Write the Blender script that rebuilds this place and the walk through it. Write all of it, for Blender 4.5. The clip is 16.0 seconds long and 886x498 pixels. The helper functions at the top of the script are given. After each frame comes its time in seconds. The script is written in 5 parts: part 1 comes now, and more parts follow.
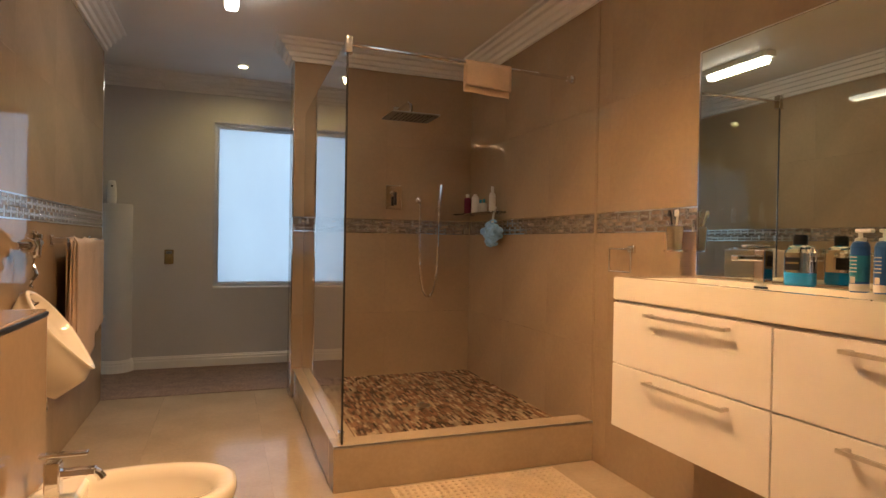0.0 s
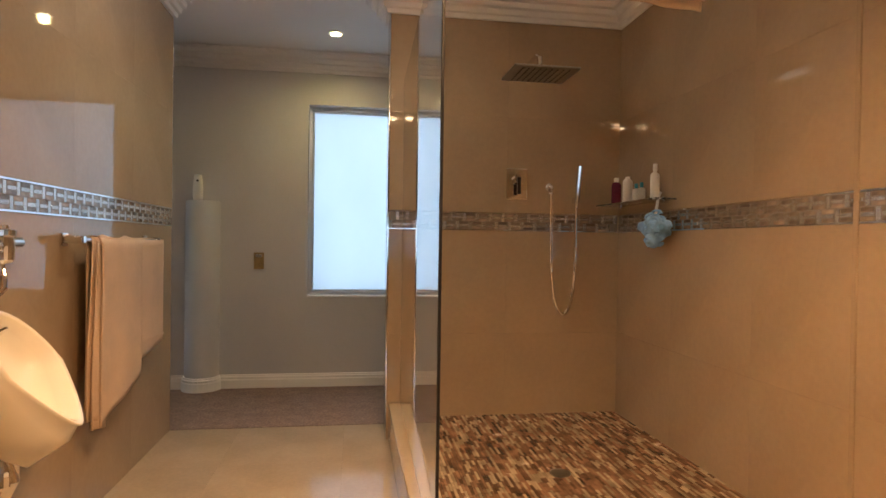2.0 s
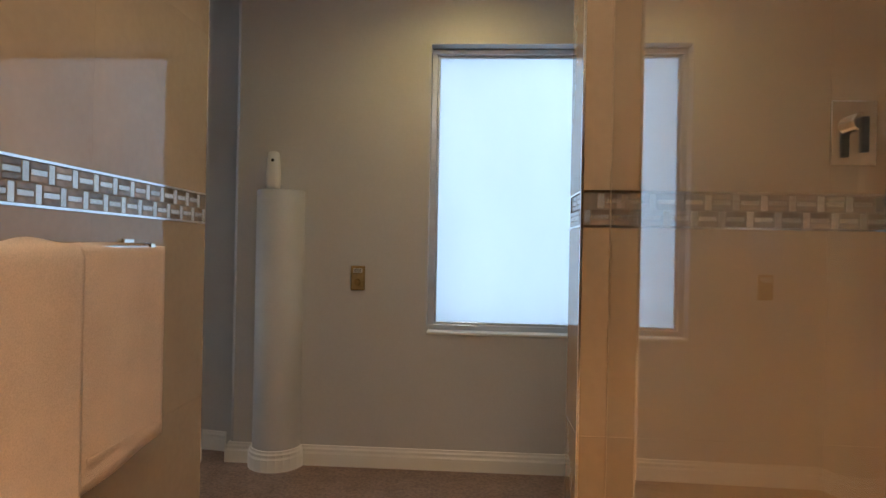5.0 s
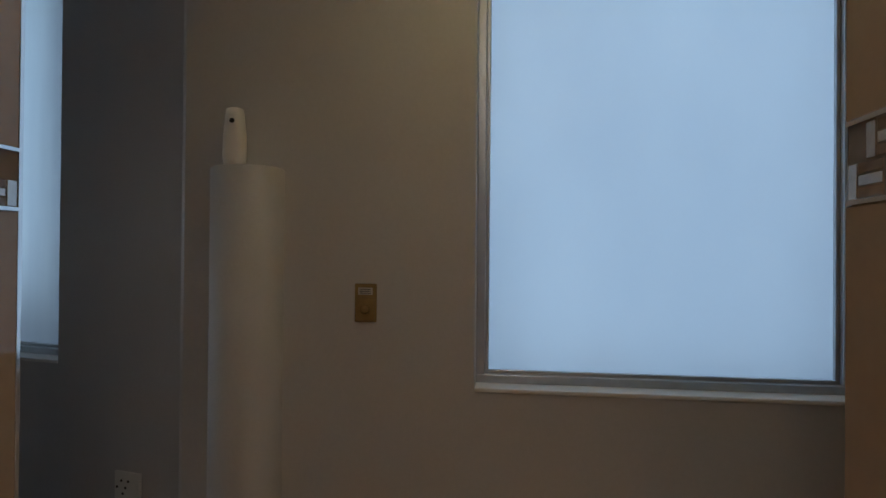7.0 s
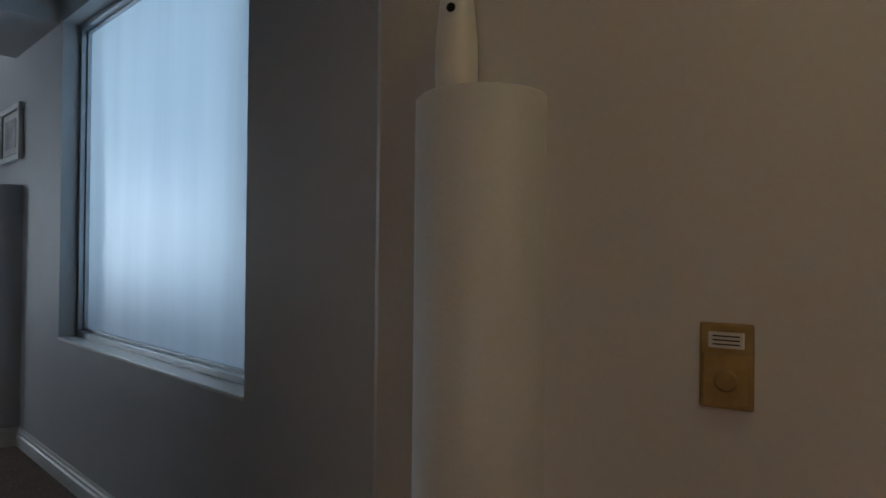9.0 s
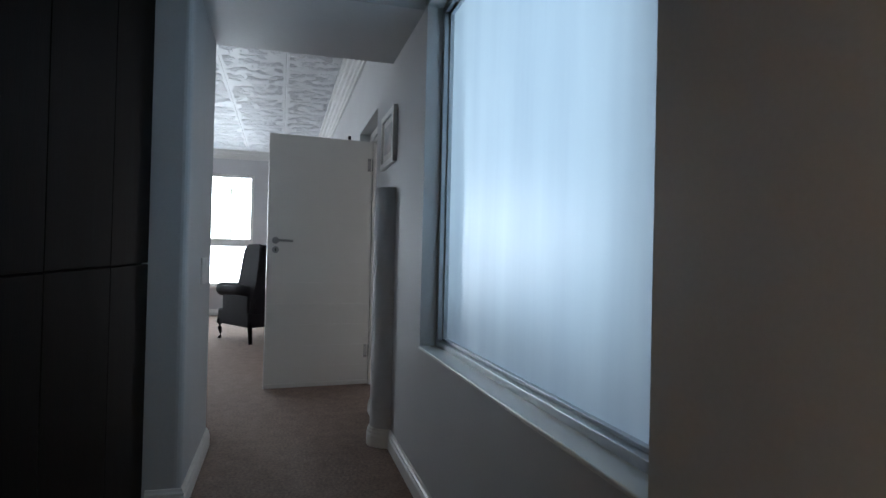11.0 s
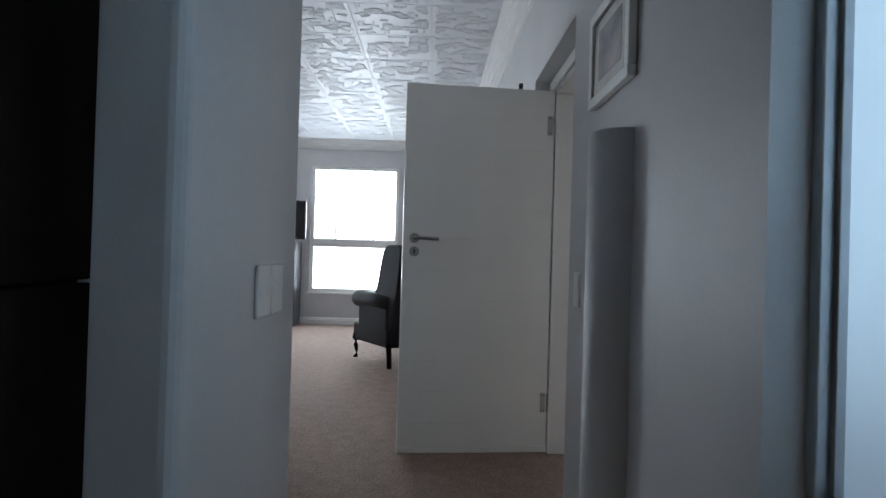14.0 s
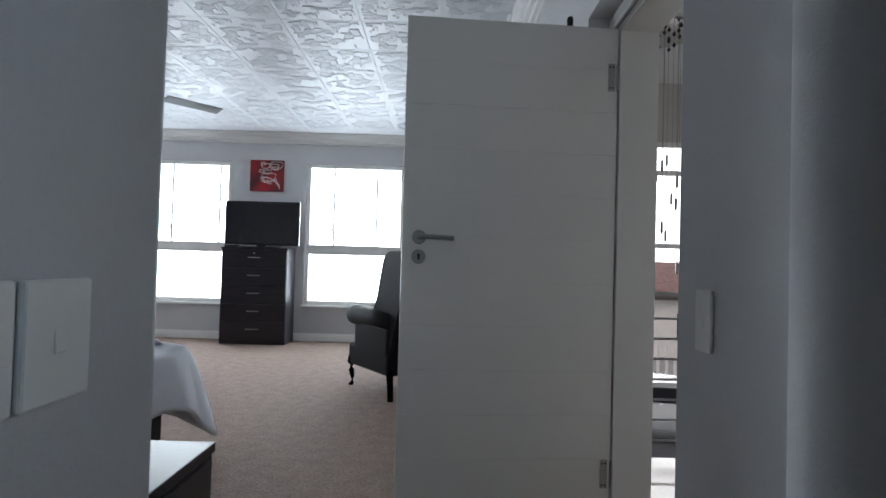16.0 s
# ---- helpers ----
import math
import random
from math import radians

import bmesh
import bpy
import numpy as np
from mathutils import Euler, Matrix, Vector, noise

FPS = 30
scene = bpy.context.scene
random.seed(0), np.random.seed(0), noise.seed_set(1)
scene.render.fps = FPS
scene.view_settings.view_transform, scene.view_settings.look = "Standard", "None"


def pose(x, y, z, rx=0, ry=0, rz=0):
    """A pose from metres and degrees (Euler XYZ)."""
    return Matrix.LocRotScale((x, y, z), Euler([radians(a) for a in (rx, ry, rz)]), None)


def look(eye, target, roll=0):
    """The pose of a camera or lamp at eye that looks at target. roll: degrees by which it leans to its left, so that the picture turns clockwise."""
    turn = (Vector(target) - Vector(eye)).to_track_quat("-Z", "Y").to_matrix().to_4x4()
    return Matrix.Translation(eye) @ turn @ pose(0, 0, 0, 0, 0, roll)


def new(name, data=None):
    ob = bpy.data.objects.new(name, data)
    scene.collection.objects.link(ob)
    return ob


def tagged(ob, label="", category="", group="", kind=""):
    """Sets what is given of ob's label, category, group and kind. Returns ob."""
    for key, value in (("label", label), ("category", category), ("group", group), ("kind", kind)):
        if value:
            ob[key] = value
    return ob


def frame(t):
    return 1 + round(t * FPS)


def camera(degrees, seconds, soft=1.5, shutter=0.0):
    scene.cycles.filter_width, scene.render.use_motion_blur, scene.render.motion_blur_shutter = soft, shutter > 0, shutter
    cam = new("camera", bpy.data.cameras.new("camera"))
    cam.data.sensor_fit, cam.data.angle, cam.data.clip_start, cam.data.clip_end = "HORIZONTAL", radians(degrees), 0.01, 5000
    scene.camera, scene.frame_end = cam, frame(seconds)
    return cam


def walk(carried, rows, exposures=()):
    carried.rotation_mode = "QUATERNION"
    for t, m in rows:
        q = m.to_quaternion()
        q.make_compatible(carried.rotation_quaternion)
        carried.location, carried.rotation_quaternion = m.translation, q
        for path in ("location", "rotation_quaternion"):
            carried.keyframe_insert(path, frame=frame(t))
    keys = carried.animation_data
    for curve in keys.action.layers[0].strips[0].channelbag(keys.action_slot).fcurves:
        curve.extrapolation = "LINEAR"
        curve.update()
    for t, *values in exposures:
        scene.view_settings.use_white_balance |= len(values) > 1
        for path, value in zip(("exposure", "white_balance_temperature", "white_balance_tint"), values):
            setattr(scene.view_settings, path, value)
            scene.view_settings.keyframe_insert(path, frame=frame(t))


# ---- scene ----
cam = camera(73.8, 16.0, 1.5)
PATH = [
    (0, (0.07, -0.254, 1.12), (0.764, 1.622, 1.099), 1.0),
    (0.5, (0.158, -0.024, 1.103), (0.827, 1.86, 1.085), 0.6),
    (1, (0.2, 0.209, 1.104), (0.844, 2.102, 1.089), 0.8),
    (1.5, (0.278, 0.461, 1.12), (0.783, 2.397, 1.095), 0.5),
    (2, (0.335, 0.724, 1.103), (0.63, 2.702, 1.086), 0.8),
    (2.5, (0.304, 1.001, 1.097), (0.445, 2.996, 1.082), 0.9),
    (3, (0.322, 1.245, 1.088), (0.382, 3.244, 1.08), 1.0),
    (3.5, (0.343, 1.548, 1.064), (0.330, 3.548, 1.069), 1.0),
    (3.7, (0.340, 1.661, 1.085), (0.299, 3.66, 1.076), 1.1),
    (6, (0.155, 2.899, 1.123), (-0.009, 4.893, 1.131), 0.7),
    (6.5, (0.174, 3.188, 1.132), (-0.04, 5.176, 1.134), 0.5),
    (7, (0.105, 3.449, 1.12), (-0.143, 5.434, 1.135), 0.5),
    (7.5, (0.028, 3.709, 1.15), (-0.324, 5.678, 1.135), 0.1),
    (8, (-0.038, 3.951, 1.146), (-0.626, 5.862, 1.136), 0.3),
    (8.5, (-0.155, 4.174, 1.124), (-0.983, 5.995, 1.128), 0.6),
    (9, (-0.304, 4.36, 1.118), (-1.309, 6.089, 1.132), 0.6),
    (9.5, (-0.422, 4.523, 1.13), (-1.627, 6.119, 1.141), 0.5),
    (10, (-0.576, 4.658, 1.139), (-2.058, 6.001, 1.143), 0.5),
    (10.2, (-0.637, 4.684, 1.121), (-2.206, 5.924, 1.131), 0.7),
    (12.5, (-1.71, 5.02, 1.093), (-3.635, 5.563, 1.104), 1.7),
    (13, (-1.982, 5.072, 1.092), (-3.923, 5.552, 1.104), 1.8),
    (13.5, (-2.271, 5.154, 1.088), (-4.221, 5.601, 1.105), 1.9),
    (14, (-2.547, 5.176, 1.101), (-4.5, 5.607, 1.12), 1.7),
    (14.5, (-2.797, 5.218, 1.098), (-4.751, 5.642, 1.125), 1.7),
    (15, (-3.05, 5.285, 1.109), (-5.005, 5.704, 1.141), 1.5),
    (15.5, (-3.306, 5.314, 1.103), (-5.263, 5.725, 1.141), 1.3),
    (16, (-3.524, 5.359, 1.09), (-5.483, 5.761, 1.139), 1.6),
]
EXPOSURES = [(0, 0.0, 6500, 10), (1, 0.12, 6500, 10), (2, 0.4, 6500, 10), (3.5, 0.5, 6400, 10), (6, 0.05, 6200, 10), (6.5, -0.25, 6100, 10), (7.2, -0.7, 6100, 10), (8.5, -0.6, 6200, 10), (9.5, -0.15, 6300, 10), (10, 0.15, 6500, 10), (12.5, -0.28, 6500, 10), (14.5, 0.22, 6500, 10), (16, 0.03, 6500, 10)]
walk(cam, [(t, look(e, g, r)) for t, e, g, r in PATH], EXPOSURES)

# ---- frames of reference: the bathroom lies along the axes, the passage is turned ----
PASS = pose(-1.698, 5.587, 0, 0, 0, 168.6)
CEIL, BEDCEIL = 2.52, 2.78

# ---- world and lamps ----
world = bpy.data.worlds.new("world")
scene.world = world
world.use_nodes = True
wn = world.node_tree
sky = wn.nodes.new("ShaderNodeTexSky")
sky.sky_type, sky.sun_disc, sky.sun_elevation, sky.sun_rotation = "NISHITA", False, radians(50), radians(120)
sky.dust_density = 4
wn.links.new(sky.outputs[0], wn.nodes["Background"].inputs[0])
wn.nodes["Background"].inputs[1].default_value = 0.12


def lamp(name, kind, m, energy, colour, size=0.1, size_y=None, spot=None, shape=None):
    data = bpy.data.lights.new(name, kind)
    data.energy, data.color = energy, colour
    if kind == "AREA":
        data.shape = shape or ("RECTANGLE" if size_y else "DISK")
        data.size = size
        if size_y:
            data.size_y = size_y
    else:
        data.shadow_soft_size = size
        if spot:
            data.spot_size, data.spot_blend = radians(spot), 0.7
    ob = new(name, data)
    ob.matrix_world = m
    return ob


WARM, NEUTRAL, DAY = (1.0, 0.55, 0.24), (1.0, 0.80, 0.56), (0.67, 0.84, 0.98)
# daylight standing in the window openings
lamp("daylight_bathroom", "AREA", look((0.55, 5.56, 1.45), (0.55, 4, 1.40)), 11.5, DAY, 1.2, 1.5)
lamp("daylight_passage", "AREA", PASS @ look((1.0, -0.34, 1.62), (1.0, 1, 1.54)), 16, (0.64, 0.84, 0.97), 1.55, 1.45)
lamp("daylight_bedroom_a", "AREA", PASS @ look((9.86, 1.76, 1.44), (8, 1.76, 1.40)), 82, (0.76, 0.88, 1.0), 1.34, 1.95)
lamp("daylight_bedroom_b", "AREA", PASS @ look((9.86, 4.10, 1.44), (8, 4.10, 1.40)), 82, (0.76, 0.88, 1.0), 1.34, 1.95)
# bathroom lamps
for dx, dy in ((-0.2, -0.06), (-0.07, 0.06), (0.07, -0.06), (0.2, 0.06)):
    lamp("spot_bulb", "SPOT", look((0.62 + dx, 1.60 + dy, 2.285), (0.62 + dx * 3, 1.60 + dy * 4, 0)), 51, WARM, 0.025, spot=130)
lamp("daylight_south", "AREA", look((-0.03, -2.12, 1.17), (-0.03, 0, 1.17)), 5.0, DAY, 0.66, 0.62)
lamp("tube_light", "AREA", look((0.09, 3.15, 2.435), (0.09, 3.151, 0)), 6, NEUTRAL, 0.05, 0.52)
lamp("downlight_bulb", "SPOT", look((0.19, 4.78, 2.485), (0.19, 4.781, 0)), 9, (1.0, 0.76, 0.30), 0.03, spot=168)

# ---- materials ----
MATS = {}


def material(name, colour, rough=0.5, metal=0.0, vary=0.08, scale=6.0, fine=0.0, fine_scale=200.0, bump=0.0, bump_scale=120.0,
             per=0.0, island=0.0, coat=0.0, ior=1.45, rough_vary=0.06, stretch=(1, 1, 1), second=None):
    m = bpy.data.materials.new(name)
    m.use_nodes = True
    t = m.node_tree
    N, L = t.nodes, t.links
    b = N["Principled BSDF"]
    b.inputs["Roughness"].default_value, b.inputs["Metallic"].default_value = rough, metal
    b.inputs["IOR"].default_value, b.inputs["Coat Weight"].default_value = ior, coat
    co = N.new("ShaderNodeTexCoord")
    mp = N.new("ShaderNodeMapping")
    mp.inputs["Scale"].default_value = stretch
    L.new(co.outputs["Object"], mp.inputs[0])
    big = N.new("ShaderNodeTexNoise")
    big.inputs["Scale"].default_value, big.inputs["Detail"].default_value = scale, 5
    L.new(mp.outputs[0], big.inputs["Vector"])
    mix = N.new("ShaderNodeMix")
    mix.data_type = "RGBA"
    other = second or tuple(max(0.0, c * (1 - 2.2 * vary)) for c in colour)
    bright = tuple(min(1.0, c * (1 + vary)) for c in colour)
    ramp = N.new("ShaderNodeMapRange")
    ramp.inputs[1].default_value, ramp.inputs[2].default_value = 0.3, 0.7
    L.new(big.outputs[0], ramp.inputs[0])
    L.new(ramp.outputs[0], mix.inputs[0])
    mix.inputs[6].default_value, mix.inputs[7].default_value = (*other, 1), (*bright, 1)
    out = mix.outputs[2]
    small = N.new("ShaderNodeTexNoise")
    small.inputs["Scale"].default_value, small.inputs["Detail"].default_value = fine_scale, 3
    L.new(mp.outputs[0], small.inputs["Vector"])
    value = None
    if fine:
        k = N.new("ShaderNodeMapRange")
        k.inputs[1].default_value, k.inputs[2].default_value, k.inputs[3].default_value, k.inputs[4].default_value = 0.3, 0.7, 1 - fine, 1 + fine
        L.new(small.outputs[0], k.inputs[0])
        value = k.outputs[0]
    for amount, kind in ((per, "object"), (island, "island")):
        if amount:
            src = N.new("ShaderNodeObjectInfo") if kind == "object" else N.new("ShaderNodeNewGeometry")
            k = N.new("ShaderNodeMapRange")
            k.inputs[3].default_value, k.inputs[4].default_value = 1 - amount, 1 + amount
            L.new(src.outputs["Random" if kind == "object" else "Random Per Island"], k.inputs[0])
            if value:
                mu = N.new("ShaderNodeMath")
                mu.operation = "MULTIPLY"
                L.new(value, mu.inputs[0])
                L.new(k.outputs[0], mu.inputs[1])
                value = mu.outputs[0]
            else:
                value = k.outputs[0]
    if value:
        hs = N.new("ShaderNodeHueSaturation")
        L.new(out, hs.inputs["Color"])
        L.new(value, hs.inputs["Value"])
        out = hs.outputs[0]
    L.new(out, b.inputs["Base Color"])
    if rough_vary:
        k = N.new("ShaderNodeMapRange")
        k.inputs[3].default_value, k.inputs[4].default_value = max(0.0, rough - rough_vary), min(1.0, rough + rough_vary)
        L.new(big.outputs[0], k.inputs[0])
        L.new(k.outputs[0], b.inputs["Roughness"])
    if bump:
        bn = N.new("ShaderNodeTexNoise")
        bn.inputs["Scale"].default_value, bn.inputs["Detail"].default_value = bump_scale, 4
        L.new(mp.outputs[0], bn.inputs["Vector"])
        bp = N.new("ShaderNodeBump")
        bp.inputs["Strength"].default_value, bp.inputs["Distance"].default_value = bump, 0.004
        L.new(bn.outputs[0], bp.inputs["Height"])
        L.new(bp.outputs[0], b.inputs["Normal"])
    MATS[name] = m
    return m


TILE = material("glazed_beige_tile", (0.37, 0.275, 0.185), 0.035, vary=0.05, scale=2.2, fine=0.03, fine_scale=40, per=0.02, rough_vary=0.015, bump=0.004, bump_scale=9, ior=1.5)
FLOORTILE = material("polished_floor_tile", (0.46, 0.37, 0.27), 0.09, vary=0.06, scale=3, fine=0.04, fine_scale=60, per=0.03, rough_vary=0.04)
GROUT = material("grout", (0.34, 0.26, 0.175), 0.6, vary=0.1, scale=20)
PAINT = material("grey_wall_paint", (0.57, 0.565, 0.57), 0.5, vary=0.03, scale=1.5, fine=0.02, fine_scale=90, bump=0.12, bump_scale=160)
WHITE = material("white_paint", (0.78, 0.77, 0.75), 0.45, vary=0.03, scale=2, fine=0.015, bump=0.06, bump_scale=90)
GLOSSWHITE = material("white_gloss_enamel", (0.80, 0.79, 0.76), 0.30, vary=0.008, scale=3, bump=0.008, bump_scale=60, rough_vary=0.02)
CEILING = material("ceiling_paint", (0.76, 0.75, 0.73), 0.7, vary=0.03, scale=1.2, bump=0.08, bump_scale=60)
CARPET = material("carpet_pile", (0.30, 0.212, 0.170), 0.95, vary=0.08, scale=11, fine=0.22, fine_scale=62, bump=1.0, bump_scale=70, rough_vary=0)
for _n in CARPET.node_tree.nodes:
    if _n.type == "BUMP":
        _n.inputs["Distance"].default_value = 0.007
CHROME = material("chrome", (0.82, 0.82, 0.82), 0.08, 1.0, vary=0.02, scale=20, rough_vary=0.04)
STEEL = material("brushed_steel", (0.38, 0.38, 0.38), 0.3, 1.0, vary=0.05, scale=30, stretch=(1, 1, 8))
SATIN = material("satin_nickel", (0.66, 0.62, 0.57), 0.32, 0.8, vary=0.04, scale=20)
CERAMIC = material("white_ceramic", (0.82, 0.78, 0.70), 0.08, vary=0.015, scale=3, coat=0.4, rough_vary=0.03)
LACQUER = material("white_lacquer", (0.82, 0.78, 0.74), 0.3, vary=0.015, scale=4, rough_vary=0.04)
DARKWOOD = material("dark_wenge_wood", (0.006, 0.0035, 0.003), 0.55, vary=0.35, scale=3, fine=0.3, fine_scale=30, stretch=(7, 7, 0.6), bump=0.1, bump_scale=30)
DARKWOOD.node_tree.nodes["Principled BSDF"].inputs["Specular IOR Level"].default_value = 0.06
ESPRESSO = material("espresso_wood", (0.016, 0.012, 0.017), 0.3, vary=0.25, scale=3, stretch=(1, 1, 6), fine=0.15, fine_scale=30)
LEATHER = material("dark_leather", (0.011, 0.008, 0.011), 0.55, vary=0.2, scale=8, bump=0.3, bump_scale=220)
LEATHER.node_tree.nodes["Principled BSDF"].inputs["Specular IOR Level"].default_value = 0.18
TOWEL = material("peach_terry_towel", (0.66, 0.50, 0.375), 0.95, vary=0.06, scale=5, fine=0.08, fine_scale=260, bump=0.7, bump_scale=420, rough_vary=0)
LINEN = material("white_linen", (0.74, 0.75, 0.79), 0.85, vary=0.03, scale=5, bump=0.15, bump_scale=300)
MATCLOTH = material("bath_mat_cotton", (0.58, 0.47, 0.34), 0.95, vary=0.08, scale=9, fine=0.15, fine_scale=300, bump=0.8, bump_scale=260)
ALU = material("aluminium_frame", (0.52, 0.55, 0.58), 0.35, 0.7, vary=0.05, scale=9)
BRASS = material("aged_brass_plate", (0.34, 0.24, 0.10), 0.4, 0.35, vary=0.12, scale=30)
PLASTIC = material("white_plastic", (0.78, 0.77, 0.74), 0.35, vary=0.02, scale=10)
BLACK = material("black_plastic", (0.012, 0.012, 0.014), 0.3, vary=0.1, scale=10)
SCREEN = material("dark_screen", (0.010, 0.010, 0.013), 0.12, vary=0.05, scale=5)
STONECLR = material("mosaic_brown", (0.15, 0.088, 0.055), 0.25, vary=0.2, scale=14, island=0.5, per=0.5)
STONEPALE = material("mosaic_cream", (0.40, 0.31, 0.21), 0.25, vary=0.15, scale=14, island=0.3, per=0.3)
BANDDARK = material("mosaic_taupe_glass", (0.24, 0.185, 0.145), 0.12, vary=0.15, scale=25, island=0.45, per=0.45, coat=0.5)
BANDMETAL = material("mosaic_brushed_metal", (0.64, 0.61, 0.57), 0.25, 0.85, vary=0.06, scale=40, island=0.12, per=0.12)
BANDBED = material("mosaic_grout", (0.20, 0.17, 0.14), 0.8, vary=0.1, scale=20)
BLUEMESH = material("blue_nylon_mesh", (0.28, 0.54, 0.92), 0.6, vary=0.15, scale=30)
FANGREY = material("grey_fan_enamel", (0.16, 0.16, 0.17), 0.5, vary=0.05, scale=6)
BLUE = material("blue_print", (0.03, 0.13, 0.42), 0.3, vary=0.1, scale=20)
TEAL = material("teal_print", (0.03, 0.28, 0.40), 0.3, vary=0.1, scale=20)
MAROON = material("maroon_liquid", (0.14, 0.02, 0.045), 0.25, vary=0.1, scale=20)
LABEL = material("pale_label", (0.62, 0.60, 0.56), 0.5, vary=0.05, scale=30)
RED = material("red_canvas", (0.30, 0.012, 0.018), 0.7, vary=0.3, scale=4, second=(0.02, 0.008, 0.010))
WHITEPAINT = material("white_brush_paint", (0.70, 0.68, 0.66), 0.6, vary=0.05, scale=30)
WOODPINK = material("reddish_wood", (0.20, 0.09, 0.07), 0.5, vary=0.2, scale=6)
PHOTO = material("photo_print", (0.30, 0.25, 0.25), 0.3, vary=0.4, scale=8, second=(0.07, 0.07, 0.08))
ROADMAT = material("asphalt", (0.10, 0.10, 0.105), 0.9, vary=0.1, scale=2, fine=0.15, fine_scale=80)
GROUNDMAT = material("paving_ground", (0.32, 0.31, 0.29), 0.9, vary=0.1, scale=0.5, fine=0.1, fine_scale=8)
CARPAINT = material("silver_car_paint", (0.50, 0.52, 0.54), 0.25, 0.5, vary=0.03, scale=4, coat=0.6)
RUBBER = material("tyre_rubber", (0.02, 0.02, 0.02), 0.85, vary=0.1, scale=20)
RENDERWALL = material("pale_render", (0.62, 0.60, 0.58), 0.85, vary=0.06, scale=1, bump=0.2, bump_scale=40)


def glass(name, colour, rough, shade=False):
    m = bpy.data.materials.new(name)
    m.use_nodes = True
    b = m.node_tree.nodes["Principled BSDF"]
    b.inputs["Base Color"].default_value = (*colour, 1)
    b.inputs["Roughness"].default_value, b.inputs["Transmission Weight"].default_value, b.inputs["IOR"].default_value = rough, 1.0, 1.5
    return m


CLEAR = glass("clear_glass", (0.97, 0.99, 0.98), 0.0)
BLUELIQUID = glass("blue_mouthwash", (0.02, 0.40, 0.85), 0.02)
BLUELIQUID.node_tree.nodes["Principled BSDF"].inputs["Transmission Weight"].default_value = 0.35
FROSTCUP = glass("frosted_cup_glass", (0.92, 0.90, 0.86), 0.35)

MIRROR = bpy.data.materials.new("mirror_silver")
MIRROR.use_nodes = True
_b = MIRROR.node_tree.nodes["Principled BSDF"]
_b.inputs["Metallic"].default_value, _b.inputs["Roughness"].default_value = 1.0, 0.005
_b.inputs["Base Color"].default_value = (0.72, 0.77, 0.69, 1)


def frosted(name, streak):
    """Sand-blasted glass: light from behind is scattered through the pane."""
    m = bpy.data.materials.new(name)
    m.use_nodes = True
    t = m.node_tree
    N, L = t.nodes, t.links
    tr = N.new("ShaderNodeBsdfTranslucent")
    gl = N.new("ShaderNodeBsdfGlossy")
    gl.inputs["Roughness"].default_value = 0.35
    co = N.new("ShaderNodeTexCoord")
    mp = N.new("ShaderNodeMapping")
    mp.inputs["Scale"].default_value = streak
    no = N.new("ShaderNodeTexNoise")
    no.inputs["Scale"].default_value, no.inputs["Detail"].default_value = 1.6, 4
    L.new(co.outputs["Object"], mp.inputs[0])
    L.new(mp.outputs[0], no.inputs["Vector"])
    ra = N.new("ShaderNodeValToRGB")
    ra.color_ramp.elements[0].position, ra.color_ramp.elements[0].color = 0.3, (0.70, 0.76, 0.82, 1)
    ra.color_ramp.elements[1].position, ra.color_ramp.elements[1].color = 0.7, (0.80, 0.86, 0.91, 1)
    L.new(no.outputs[0], ra.inputs[0])
    L.new(ra.outputs[0], tr.inputs["Color"])
    fr = N.new("ShaderNodeFresnel")
    fr.inputs[0].default_value = 1.35
    mx = N.new("ShaderNodeMixShader")
    L.new(fr.outputs[0], mx.inputs[0])
    L.new(tr.outputs[0], mx.inputs[1])
    L.new(gl.outputs[0], mx.inputs[2])
    L.new(mx.outputs[0], N["Material Output"].inputs[0])
    return m


FROST = frosted("frosted_glass", (0.7, 0.7, 0.4))
FROSTLINES = frosted("frosted_streaky_glass", (4, 4, 0.3))


def glow(name, colour, strength):
    m = bpy.data.materials.new(name)
    m.use_nodes = True
    b = m.node_tree.nodes["Principled BSDF"]
    b.inputs["Emission Color"].default_value, b.inputs["Emission Strength"].default_value = (*colour, 1), strength
    return m


GLOWWARM, GLOWTUBE, GLOWDOWN = glow("lit_bulb", (1.0, 0.70, 0.40), 90), glow("lit_tube", (1, 0.95, 0.85), 15), glow("lit_downlight", (1, 0.85, 0.5), 14)

# raised dashes on the ceiling tiles are geometry
RELIEF = material("relief_ceiling_tile", (0.74, 0.75, 0.77), 0.5, vary=0.03, scale=2)


# ---- mesh helpers ----
def link(name, bm, mat, parent=None, smooth=False):
    bmesh.ops.recalc_face_normals(bm, faces=bm.faces)
    me = bpy.data.meshes.new(name)
    bm.to_mesh(me)
    bm.free()
    if smooth:
        me.shade_smooth()
    me.materials.append(mat)
    ob = new(name, me)
    if parent:
        ob.parent = parent
    return ob


def part(name, bm, mat, parent, label="", smooth=False):
    ob = link(name, bm, mat, parent, smooth)
    return tagged(ob, label)


def structure(name, bm, mat, label="", m=None, smooth=False):
    ob = link(name, bm, mat, None, smooth)
    if m:
        ob.matrix_world = m
    return tagged(ob, label, name.split("_")[0], kind="structure")


def thing(name, label, category, m=None, group=""):
    ob = new(name)
    ob.empty_display_size = 0.1
    if m:
        ob.matrix_world = m
    return tagged(ob, label, category, group)


